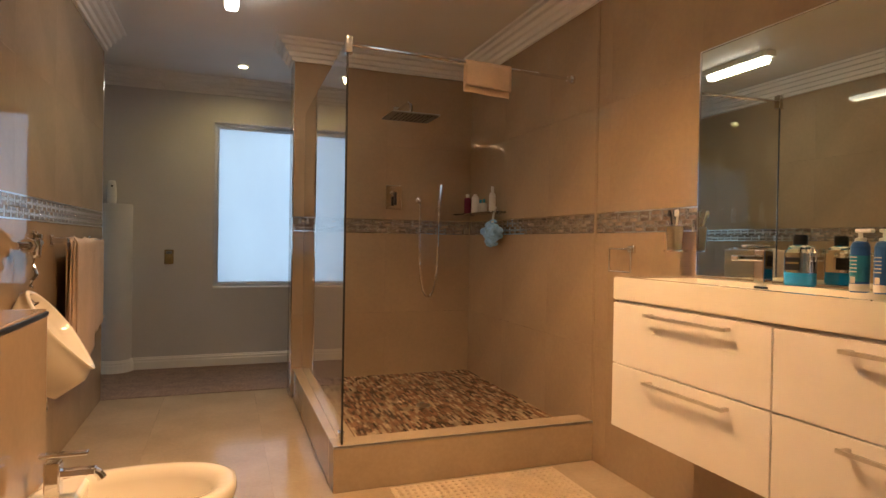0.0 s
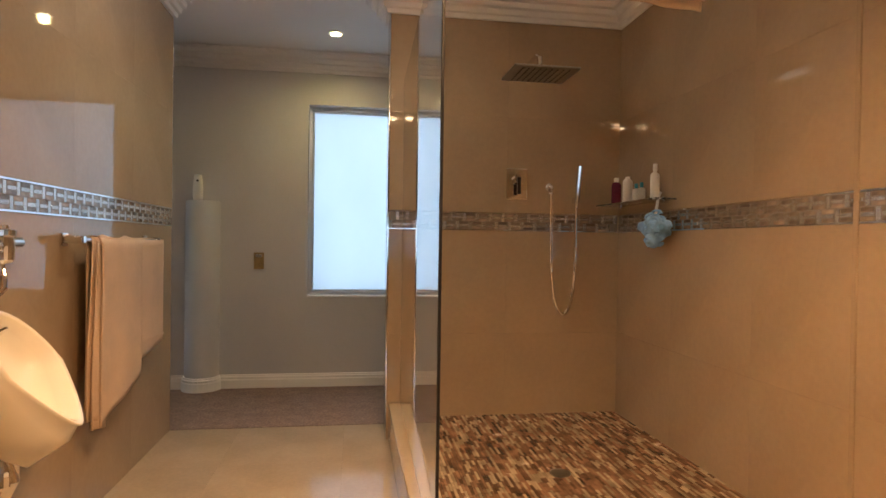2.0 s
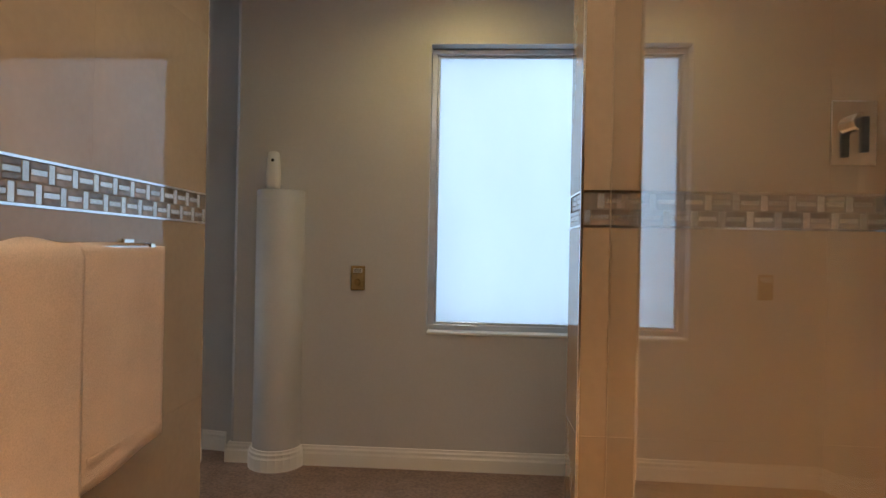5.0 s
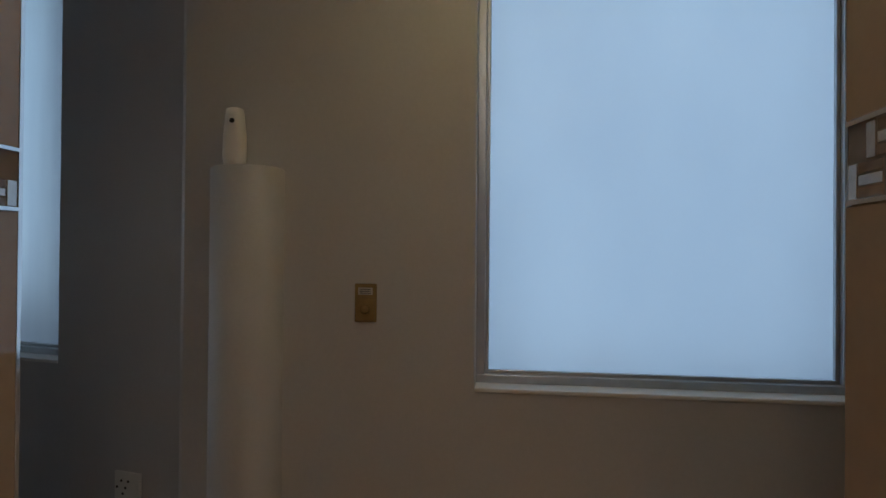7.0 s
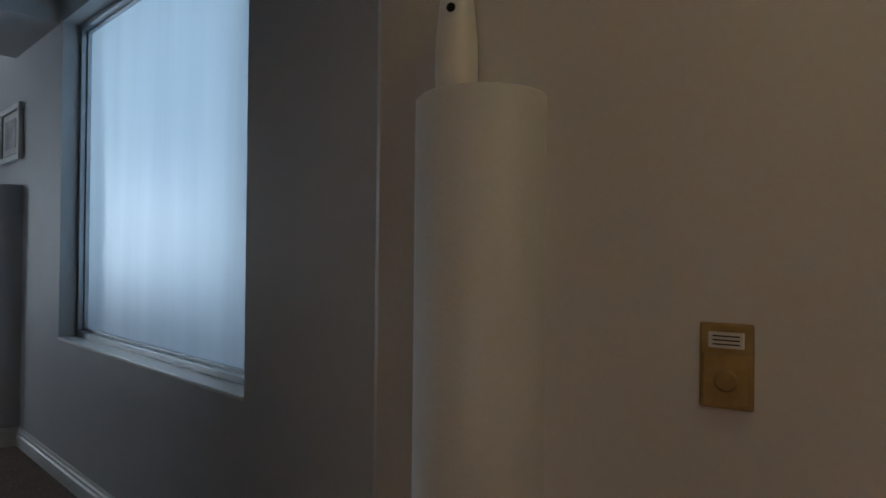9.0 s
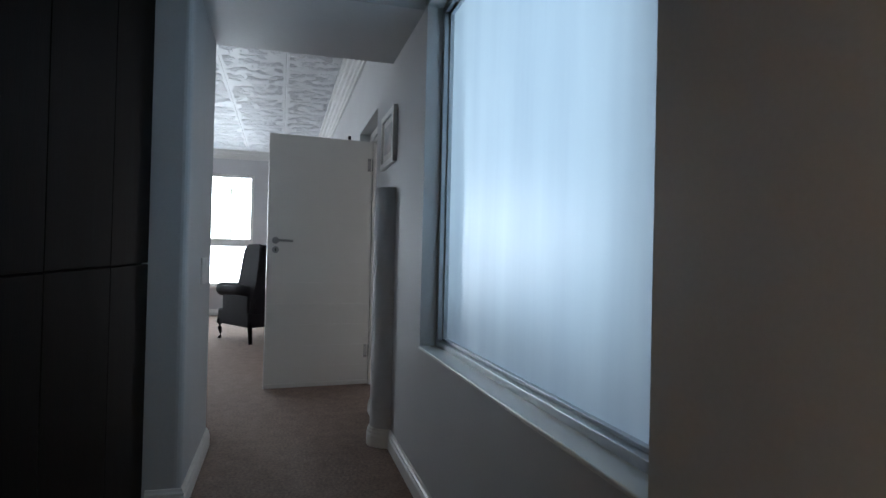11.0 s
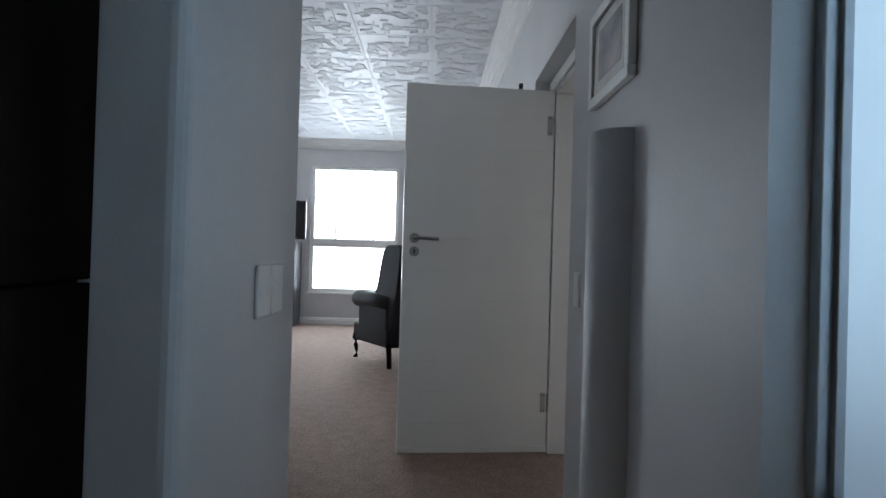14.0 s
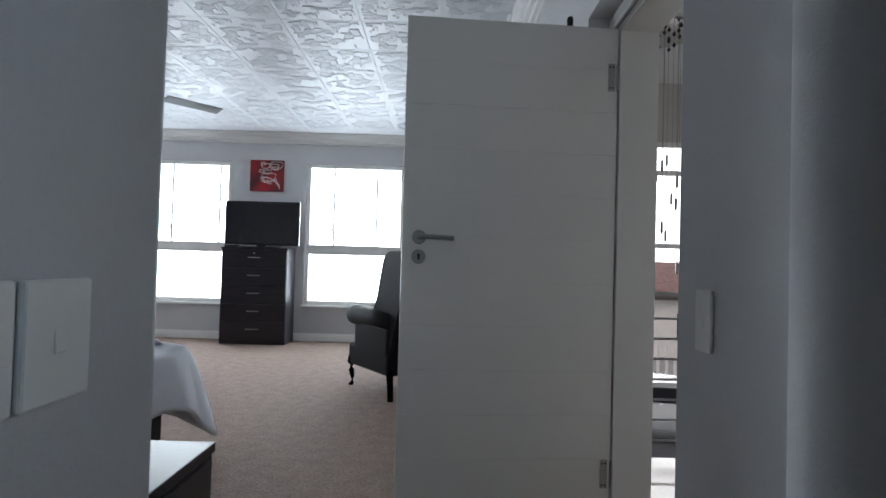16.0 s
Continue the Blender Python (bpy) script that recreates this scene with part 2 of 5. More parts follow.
def add_box(bm, lo, hi, bevel=0.0, m=None, seg=2):
    made = bmesh.ops.create_cube(bm, size=1)["verts"]
    for v in made:
        v.co = Vector([(a + b) / 2 + c * (b - a) for a, b, c in zip(lo, hi, v.co)])
    if bevel:
        es = list({e for v in made for e in v.link_edges})
        r = bmesh.ops.bevel(bm, geom=es, offset=bevel, segments=seg, affect="EDGES", profile=0.5)
        made = list({v for f in r["faces"] for v in f.verts} | {v for v in made if v.is_valid})
    if m:
        for v in made:
            v.co = m @ v.co
    return bm


def box(lo, hi, bevel=0.0, m=None, seg=2):
    return add_box(bmesh.new(), lo, hi, bevel, m, seg)


def add_lathe(bm, profile, n=24, m=None, arc=2 * math.pi, start=0.0):
    rings = []
    closed = arc > 6.28
    count = n if closed else n + 1
    for r, z in profile:
        ring = []
        for i in range(count):
            a = start + arc * i / n
            p = Vector((r * math.cos(a), r * math.sin(a), z))
            ring.append(bm.verts.new(m @ p if m else p))
        rings.append(ring)
    for a, b in zip(rings, rings[1:]):
        for i in range(n):
            j = (i + 1) % count
            bm.faces.new((a[i], a[j], b[j], b[i]))
    if closed:
        for ring in (rings[0], rings[-1]):
            bm.faces.new(ring)
    return bm


def lathe(profile, n=24, m=None):
    return add_lathe(bmesh.new(), profile, n, m)


def add_tube(bm, points, radius, n=10, flat=None):
    """A pipe along points; radius is a number or one for each point; flat squeezes it across."""
    pts = [Vector(p) for p in points]
    rings = []
    up = Vector((0, 0, 1))
    for i, p in enumerate(pts):
        d = (pts[min(i + 1, len(pts) - 1)] - pts[max(i - 1, 0)]).normalized()
        side = d.cross(up)
        if side.length < 0.05:
            side = d.cross(Vector((0, 1, 0.2)))
        side.normalize()
        other = side.cross(d)
        r = radius[i] if isinstance(radius, (list, tuple)) else radius
        rings.append([bm.verts.new(p + side * r * math.cos(2 * math.pi * k / n) + other * r * (flat or 1) * math.sin(2 * math.pi * k / n)) for k in range(n)])
    for a, b in zip(rings, rings[1:]):
        for k in range(n):
            bm.faces.new((a[k], a[(k + 1) % n], b[(k + 1) % n], b[k]))
    bm.faces.new(rings[0])
    bm.faces.new(rings[-1])
    return bm


def tube(points, radius, n=10, flat=None):
    return add_tube(bmesh.new(), points, radius, n, flat)


def sheet(fn, nu, nv, thick=0.004):
    """A cloth or shell: fn(u, v) for u and v from 0 to 1, given thickness."""
    bm = bmesh.new()
    g = [[bm.verts.new(fn(i / nu, j / nv)) for j in range(nv + 1)] for i in range(nu + 1)]
    for i in range(nu):
        for j in range(nv):
            bm.faces.new((g[i][j], g[i + 1][j], g[i + 1][j + 1], g[i][j + 1]))
    bmesh.ops.recalc_face_normals(bm, faces=bm.faces)
    bmesh.ops.solidify(bm, geom=bm.faces[:], thickness=thick)
    return bm


def loft(rings):
    """Closed rings of equal count, capped."""
    bm = bmesh.new()
    vs = [[bm.verts.new(p) for p in r] for r in rings]
    n = len(vs[0])
    for a, b in zip(vs, vs[1:]):
        for k in range(n):
            bm.faces.new((a[k], a[(k + 1) % n], b[(k + 1) % n], b[k]))
    bm.faces.new(vs[0])
    bm.faces.new(vs[-1])
    return bm


def sweep(profile, path):
    """A moulding: profile of (out, up) along a path of (x, y) whose left side is the room."""
    bm = bmesh.new()
    pts = [Vector(p) for p in path]
    rings = []
    for i, p in enumerate(pts):
        a = (pts[i] - pts[i - 1]).normalized() if i else (pts[1] - pts[0]).normalized()
        b = (pts[i + 1] - pts[i]).normalized() if i + 1 < len(pts) else a
        na, nb = Vector((-a.y, a.x)), Vector((-b.y, b.x))
        nn = (na + nb).normalized()
        nn /= max(0.3, nn.dot(na))
        rings.append([bm.verts.new((p.x + nn.x * o, p.y + nn.y * o, z)) for o, z in profile])
    n = len(profile)
    for a, b in zip(rings, rings[1:]):
        for k in range(n):
            bm.faces.new((a[k], a[(k + 1) % n], b[(k + 1) % n], b[k]))
    bm.faces.new(rings[0])
    bm.faces.new(rings[-1])
    return bm


def wall(u0, u1, v0, v1, z0, z1, holes=(), along="x"):
    """A wall with thickness v0 to v1 along x or y, and openings (u0, u1, z0, z1) cut through."""
    us = sorted({u0, u1, *[h[0] for h in holes], *[h[1] for h in holes]})
    zs = sorted({z0, z1, *[h[2] for h in holes], *[h[3] for h in holes]})
    bm = bmesh.new()
    solid = lambda a, b: not any(h[0] <= a < h[1] and h[2] <= b < h[3] for h in holes)
    P = (lambda u, v, z: (u, v, z)) if along == "x" else (lambda u, v, z: (v, u, z))
    quad = lambda *ps: bm.faces.new([bm.verts.new(P(*p)) for p in ps])
    for i, (a, b) in enumerate(zip(us, us[1:])):
        for j, (c, d) in enumerate(zip(zs, zs[1:])):
            if not solid(a, c):
                continue
            for v in (v0, v1):
                quad((a, v, c), (b, v, c), (b, v, d), (a, v, d))
            if i == 0 or not solid(us[i - 1], c):
                quad((a, v0, c), (a, v1, c), (a, v1, d), (a, v0, d))
            if i == len(us) - 2 or not solid(us[i + 1], c):
                quad((b, v0, c), (b, v1, c), (b, v1, d), (b, v0, d))
            if j == 0 or not solid(a, zs[j - 1]):
                quad((a, v0, c), (b, v0, c), (b, v1, c), (a, v1, c))
            if j == len(zs) - 2 or not solid(a, zs[j + 1]):
                quad((a, v0, d), (b, v0, d), (b, v1, d), (a, v1, d))
    bmesh.ops.remove_doubles(bm, verts=bm.verts, dist=0.0005)
    return bm


def ring_points(cx, cy, rx, ry, z, n=28, power=2.0):
    out = []
    for k in range(n):
        a = 2 * math.pi * k / n
        c, s = math.cos(a), math.sin(a)
        out.append((cx + rx * math.copysign(abs(c) ** (2 / power), c), cy + ry * math.copysign(abs(s) ** (2 / power), s), z))
    return out


# ---- structure: bathroom ----
LX, RX, NY, SHY = -0.715, 1.88, 5.318, 4.04
structure("floor_bathroom", box((LX - 0.15, -2.0, -0.12), (RX + 0.15, 4.335, -0.009)), GROUT, "grout bed under polished beige floor tiles")
structure("floor_carpet", box((-1.2, 4.335, -0.12), (RX + 0.15, NY + 0.2, 0.002)), CARPET, "brown cut-pile carpet before the window")
structure("floor_carpet_passage", box((-1.15, -0.2, -0.12), (1.70, 1.2, 0.0)), CARPET, "brown cut-pile carpet on passage floor", PASS)
structure("floor_carpet_bedroom", box((1.70, -0.25, -0.12), (9.85, 5.75, 0.0)), CARPET, "brown cut-pile carpet on bedroom floor", PASS)
wall_left = structure("wall_left", box((LX - 0.15, -2.0, 0), (LX - 0.009, 4.335, CEIL)), GROUT, "beige tiled bathroom wall with mosaic band")
wall_right = structure("wall_right", box((RX + 0.009, -2.0, 0), (RX + 0.15, 4.25, CEIL)), GROUT, "beige tiled bathroom wall with mosaic band")
structure("wall_alcove", box((RX, 4.25, 0), (RX + 0.15, NY + 0.2, CEIL)), PAINT, "plain painted wall beside the frosted window")
wall_shower = structure("wall_shower", box((0.523, SHY + 0.009, 0), (RX + 0.009, 4.25, CEIL)), GROUT, "beige tiled wall behind the shower")
W0 = (-0.38, 0.32, 0.82, 1.52)
structure("wall_south", wall(LX - 0.15, RX + 0.15, -2.15, -2.0, 0, CEIL, [W0]), TILE, "plain beige tiled wall with a small window")
W1 = (-0.025, 1.128, 0.695, 2.147)
structure("wall_north", wall(-1.0, RX + 0.15, NY, NY + 0.2, 0, CEIL, [W1]), PAINT, "grey painted wall with a frosted window")
rc = bmesh.new()
add_lathe(rc, [(0.035, 0.0), (0.035, CEIL)], 10, Matrix.Translation((-1.0, NY + 0.035, 0)))
add_box(rc, (-1.035, NY + 0.035, 0), (-0.995, NY + 0.2, CEIL))
structure("wall_north_corner", rc, PAINT, "rounded plaster corner of grey painted wall", smooth=False)
structure("ceiling_bathroom", box((LX - 0.35, -2.15, CEIL), (RX + 0.15, NY + 0.2, CEIL + 0.1)), CEILING, "smooth white plaster ceiling")

CORNICE = [(0, CEIL - 0.135), (0.018, CEIL - 0.135), (0.022, CEIL - 0.112), (0.040, CEIL - 0.108), (0.046, CEIL - 0.082), (0.066, CEIL - 0.076),
           (0.074, CEIL - 0.050), (0.096, CEIL - 0.044), (0.104, CEIL - 0.020), (0.128, CEIL - 0.016), (0.132, CEIL - 0.001), (0, CEIL - 0.001)]
structure("trim_cornice_bathroom", sweep(CORNICE, [(0.516, 4.25), (0.516, SHY), (RX, SHY), (RX, -2.0)][::-1]), CEILING, "stepped white plaster cornice")
structure("trim_cornice_left", sweep(CORNICE, [(LX, 4.335), (LX, -2.0)]), CEILING, "stepped white plaster cornice")
structure("trim_cornice_north", sweep(CORNICE, [(RX, NY), (-1.0, NY)]), CEILING, "stepped white plaster cornice")

SKIRT = [(0, 0), (0.018, 0), (0.018, 0.062), (0.013, 0.072), (0.014, 0.085), (0.008, 0.092), (0.006, 0.102), (0, 0.104)]


def bulge(cx, y, r, n=12):
    return [(cx + r * math.cos(math.pi * k / n), y - r * math.sin(math.pi * k / n)) for k in range(n + 1)]


structure("baseboard_north", sweep(SKIRT, [(RX, NY)] + bulge(-0.78, NY, 0.125) + [(-1.03, NY), (-1.03, NY + 0.12)]), GLOSSWHITE, "moulded white baseboard")

# tiles of the bathroom walls: two rows under and two over the mosaic band
BAND0, BAND1 = 1.184, 1.288
ROWS = [(0.0, 0.5920), (0.5924, BAND0 - 0.001), (BAND1 + 0.001, 1.8360), (1.8364, CEIL - 0.1)]
# ---- structure: passage and bedroom, in the turned frame ----
PL = 1.003
W2 = (0.0, 1.75, 0.682, 2.25)
structure("wall_passage", wall(-0.75, 3.19, -0.2, 0.0, 0, CEIL, [W2]), PAINT, "grey painted passage wall with a frosted window", PASS)
structure("wall_passage_head", box((3.19, -0.2, 2.12), (4.16, 0.0, BEDCEIL)), PAINT, "plaster bulkhead over the door recess", PASS)
structure("wall_passage_upper", box((2.0, -0.2, CEIL), (3.19, 0.0, BEDCEIL)), PAINT, "grey painted wall under the ceiling", PASS)
structure("wall_door", wall(3.19, 4.16, -0.25, -0.1, 0, 2.12, [(3.23, 4.10, -0.01, 2.065)]), PAINT, "painted wall with a doorway", PASS)
structure("wall_bedroom_right", box((4.16, -0.25, 0), (9.7, 0.0, BEDCEIL)), PAINT, "grey painted bedroom wall", PASS)
stub = bmesh.new()
add_box(stub, (1.777, PL, 0), (2.644, 5.6, BEDCEIL), 0.03, seg=4)
structure("wall_stub", stub, PAINT, "grey painted wall end with rounded corners", PASS)
structure("wall_header", box((1.80, 0.0, 2.25), (2.62, PL + 0.03, BEDCEIL)), PAINT, "painted lintel across the passage opening", PASS)
WA, WB = (1.10, 2.42, 0.48, 2.387), (3.44, 4.76, 0.48, 2.387)
structure("wall_far", wall(-0.25, 5.7, 9.7, 9.85, 0, BEDCEIL, [WA, WB], along="y"), PAINT, "grey painted bedroom wall with two windows", PASS)
structure("wall_bedroom_left", box((2.3, 5.6, 0), (9.7, 5.75, BEDCEIL)), PAINT, "plain grey bedroom wall", PASS)
structure("ceiling_passage", box((-3.0, -0.4, CEIL + 0.003), (1.80, 2.0, CEIL + 0.1)), CEILING, "smooth white passage ceiling", PASS)

cb = bmesh.new()
TS = 0.57
for i in range(-7, 9):
    for j in range(-3, 10):
        x0, y0 = 5.86 + TS * i, 1.19 + TS * j
        xa, xb, ya, yb = max(x0, 1.75), min(x0 + TS, 9.7), max(y0, -0.1), min(y0 + TS, 5.6)
        if xb - xa > 0.05 and yb - ya > 0.05:
            add_box(cb, (xa + 0.003, ya + 0.003, BEDCEIL), (xb - 0.003, yb - 0.003, BEDCEIL + 0.02), 0.0015, seg=1)


def dash(bm, x0, x1, y0, y1, z0, z1):
    p = [bm.verts.new(c) for c in ((x0, y0, z1), (x1, y0, z1), (x1, y1, z1), (x0, y1, z1), (x0, y0, z0), (x1, y0, z0), (x1, y1, z0), (x0, y1, z0))]
    for q in ((4, 5, 6, 7), (0, 1, 5, 4), (1, 2, 6, 5), (2, 3, 7, 6), (3, 0, 4, 7)):
        bm.faces.new([p[k] for k in q])


rr = random.Random(21)
for i in range(-7, 7):
    for j in range(-2, 8):
        bx0, by0 = 5.86 + TS * i, 1.19 + TS * j
        if bx0 < 2.6 or bx0 + TS > 9.7 or by0 < -0.3 or by0 + TS > 5.6:
            continue
        # ribs in patches: along the room in some, across it in others
        for k in range(21):
            v = 0.03 + k * 0.0245
            w = 0.025 + rr.uniform(0, 0.03)
            while w < TS - 0.06:
                ln = rr.uniform(0.035, 0.085)
                cu, cv = v / TS - 0.5, (w + ln / 2) / TS - 0.5
                for across in (True, False):
                    u, q = (cu, cv) if across else (cv, cu)
                    swirl = math.sin(15 * math.hypot(u, q) + 2 * math.atan2(q, u) + i) + 0.6 * math.sin(17 * u - 11 * q + 2 * j)
                    if (swirl + rr.uniform(-0.3, 0.3) > 0.25) if across else (swirl + rr.uniform(-0.3, 0.3) < -0.75):
                        e = min(w + ln, TS - 0.025)
                        if across and by0 + w > 0.02:
                            dash(cb, bx0 + v, bx0 + v + 0.013, by0 + w, by0 + e, BEDCEIL - 0.006, BEDCEIL)
                        elif not across and by0 + v > 0.02:
                            dash(cb, bx0 + w, bx0 + e, by0 + v, by0 + v + 0.013, BEDCEIL - 0.006, BEDCEIL)
                w += ln + rr.uniform(0.006, 0.02)
add_box(cb, (1.75, -0.25, BEDCEIL + 0.006), (9.85, 5.75, BEDCEIL + 0.1))
structure("ceiling_bedroom", cb, RELIEF, "white relief ceiling tiles in a square grid", PASS)
BCORN = [(o * 1.15, z - CEIL + BEDCEIL) for o, z in CORNICE]
structure("trim_cornice_bedroom", sweep(BCORN, [(2.63, 0.0), (9.7, 0.0), (9.7, 5.6), (2.644, 5.6), (2.644, PL)]), CEILING, "stepped white plaster cornice", PASS)
structure("baseboard_passage", sweep(SKIRT, [(-0.6, 0)] + bulge(2.53, 0, -0.103) + [(3.19, 0), (3.19, -0.1), (3.25, -0.1)]), GLOSSWHITE, "moulded white baseboard", PASS)
structure("baseboard_bedroom", sweep(SKIRT, [(4.2, 0), (9.7, 0), (9.7, 5.6), (2.644, 5.6), (2.644, PL), (1.777, PL), (1.777, 1.14)]), GLOSSWHITE, "moulded white baseboard", PASS)


def half_column(name, cx, cy, r, top, m, sign):
    bm = bmesh.new()
    start = math.pi if sign < 0 else 0.0
    add_lathe(bm, [(r, 0.0), (r, top - 0.006), (r - 0.006, top), (0.0005, top)], 24, Matrix.Translation((cx, cy, 0)), math.pi, start)
    return structure(name, bm, PAINT, "half-round painted plaster pipe casing with flat top", m, True)


half_column("wall_casing", -0.78, NY, 0.122, 1.395, Matrix(), -1)
half_column("wall_casing_passage", 2.53, 0.0, 0.103, 1.484, PASS, 1)


# ---- windows ----
def frosted_window(name, hole, depth, pane_mat, m, sign, label):
    """hole: (x0, x1, z0, z1) in a wall along x; depth: where the pane stands; sign: the side of the room."""
    x0, x1, z0, z1 = hole
    w = thing(name, label, "window", m)
    w["kind"] = "structure"
    f = 0.028
    for lo, hi in (((x0, z0), (x1, z0 + f)), ((x0, z1 - f), (x1, z1)), ((x0, z0 + f), (x0 + f, z1 - f)), ((x1 - f, z0 + f), (x1, z1 - f))):
        bm = box((lo[0], min(depth, depth + sign * 0.05), lo[1]), (hi[0], max(depth, depth + sign * 0.05), hi[1]), 0.003)
        part("frame_bar", bm, ALU, w, "grey aluminium frame")
    bead = bmesh.new()
    for lo, hi in (((x0 + f, z0 + f), (x1 - f, z0 + f + 0.012)), ((x0 + f, z1 - f - 0.012), (x1 - f, z1 - f)), ((x0 + f, z0 + f + 0.012), (x0 + f + 0.012, z1 - f - 0.012)), ((x1 - f - 0.012, z0 + f + 0.012), (x1 - f, z1 - f - 0.012))):
        add_box(bead, (lo[0], min(depth + sign * 0.008, depth + sign * 0.026), lo[1]), (hi[0], max(depth + sign * 0.008, depth + sign * 0.026), hi[1]), 0.002)
    part("glazing_bead", bead, ALU, w, "slim glazing bead")
    part("pane", box((x0 + f, depth - 0.003, z0 + f), (x1 - f, depth + 0.003, z1 - f)), pane_mat, w, "frosted glass pane")
    return w


frosted_window("window_bathroom", W1, NY + 0.125, FROST, Matrix(), -1, "frosted window with grey aluminium frame in painted wall")
ws = frosted_window("window_south", W0, -2.07, FROST, Matrix(), 1, "small frosted window with grey frame in tiled wall")
part("mullion", box((-0.045, -2.06, W0[2] + 0.028), (-0.005, -2.02, W0[3] - 0.028), 0.003), ALU, ws)
part("transom", box((W0[0] + 0.028, -2.058, 1.10), (-0.047, -2.02, 1.14), 0.003), ALU, ws)
frosted_window("window_passage", W2, -0.125, FROSTLINES, PASS, 1, "frosted window with grey aluminium frame beside passage")
structure("trim_sill_bathroom", box((W1[0], NY - 0.008, W1[2] - 0.012), (W1[1], NY + 0.09, W1[2] + 0.002), 0.004), GLOSSWHITE, "white painted window sill")
structure("trim_sill_passage", box((W2[0], -0.09, W2[2] - 0.012), (W2[1], 0.006, W2[2] + 0.002), 0.004), GLOSSWHITE, "white painted window sill", PASS)


def bedroom_window(hole, mullions):
    y0, y1, z0, z1 = hole
    w = thing("window_bedroom", "white framed bedroom window with transom and sliding sashes", "window", PASS, "bedroom windows")
    w["kind"] = "structure"
    X = 9.76
    b = lambda a, c, x=(X - 0.03, X + 0.03): box((x[0], a[0], a[1]), (x[1], c[0], c[1]), 0.004)
    for a, c in (((y0, z0), (y1, z0 + 0.06)), ((y0, z1 - 0.05), (y1, z1)), ((y0, z0 + 0.06), (y0 + 0.05, z1 - 0.05)), ((y1 - 0.05, z0 + 0.06), (y1, z1 - 0.05))):
        part("frame_bar", b(a, c), GLOSSWHITE, w)
    part("transom", b((y0 + 0.05, 1.165), (y1 - 0.05, 1.295), (X - 0.04, X + 0.035)), GLOSSWHITE, w)
    for y in mullions:
        part("mullion", b((y - 0.013, 1.295), (y + 0.013, z1 - 0.05), (X - 0.02, X + 0.02)), GLOSSWHITE, w)
    part("window_handle", box((X - 0.05, mullions[-1] + 0.005, 1.45), (X - 0.03, mullions[-1] + 0.025, 1.53), 0.004), STEEL, w)
    for a, c in (((y0 + 0.05, z0 + 0.06), (y1 - 0.05, 1.165)), ((y0 + 0.05, 1.295), (y1 - 0.05, z1 - 0.05))):
        p = part("pane", box((X - 0.003, a[0], a[1]), (X + 0.003, c[0], c[1])), CLEAR, w)
        p.visible_shadow = False
    part("window_sill", box((9.66, y0 - 0.03, z0 - 0.025), (9.73, y1 + 0.03, z0 + 0.003), 0.005), GLOSSWHITE, w)
    return w


bedroom_window(WA, (1.47, 2.05))
bedroom_window(WB, (3.60, 4.24))

# ---- bathroom things ----
def shower_screen():
    s = thing("shower_screen", "clear frameless glass shower screen with support rail", "shower screen")
    g = part("glass_panel", box((-0.005, 0.0, 0.207), (0.005, SHY - 2.372, 2.02), 0.0015, pose(0.573, 2.37, 0, 0, 0, -0.95), seg=1), CLEAR, s, "clear glass panel")
    g.visible_shadow = False
    part("edge_strip", box((0.569, 2.366, 0.207), (0.577, 2.371, 2.02), 0.001), BLACK, s, "dark sealed glass edge")
    part("seal_strip", box((0.5945, SHY - 0.004, 0.207), (0.6065, SHY - 0.0005, 2.02), 0.001), GROUT, s, "thin silicone seal")
    part("support_rail", tube([(0.576, 2.372, 2.0), (1.875, 2.59, 2.04)], 0.009, 12), CHROME, s, "chrome support rail")
    part("rail_clamp", box((0.560, 2.355, 1.955), (0.594, 2.392, 2.035), 0.004), CHROME, s)
    part("rail_flange", lathe([(0.022, 0), (0.022, 0.012), (0.012, 0.016), (0.012, 0.04)], 18, Matrix.Translation((1.879, 2.591, 2.04)) @ pose(0, 0, 0, 0, -90, 0)), CHROME, s)
    part("glass_clamp", box((0.562, 2.39, 0.205), (0.592, 2.43, 0.255), 0.004), CHROME, s)
    return s


shower_screen()
kerb = tagged(new("shower_kerb"), "tiled shower kerb in polished beige tile", "kerb", kind="structure")
part("front_kerb", box((0.532, 2.344, 0), (RX, 2.47, 0.206), 0.004), FLOORTILE, kerb)
part("side_kerb", box((0.532, 2.472, 0), (0.652, SHY, 0.206), 0.004), FLOORTILE, kerb)
structure("trim_kerb_edge", box((0.531, 2.343, 0.196), (RX, 2.352, 0.208), 0.001), STEEL, "thin metal kerb edge")
structure("trim_shower_wall", box((RX - 0.006, 2.345, 0.206), (RX + 0.002, 2.362, CEIL - 0.13), 0.002), TILE, "slim tile edging strip on wall")
structure("trim_pillar_left", box((0.512, SHY - 0.004, 0), (0.520, SHY + 0.004, CEIL - 0.12), 0.001), CHROME, "slim chrome tile edge trim")
structure("trim_wall_end", box((LX - 0.006, 4.33, 0), (LX + 0.001, 4.339, CEIL - 0.12), 0.001), CHROME, "slim chrome tile edge trim")


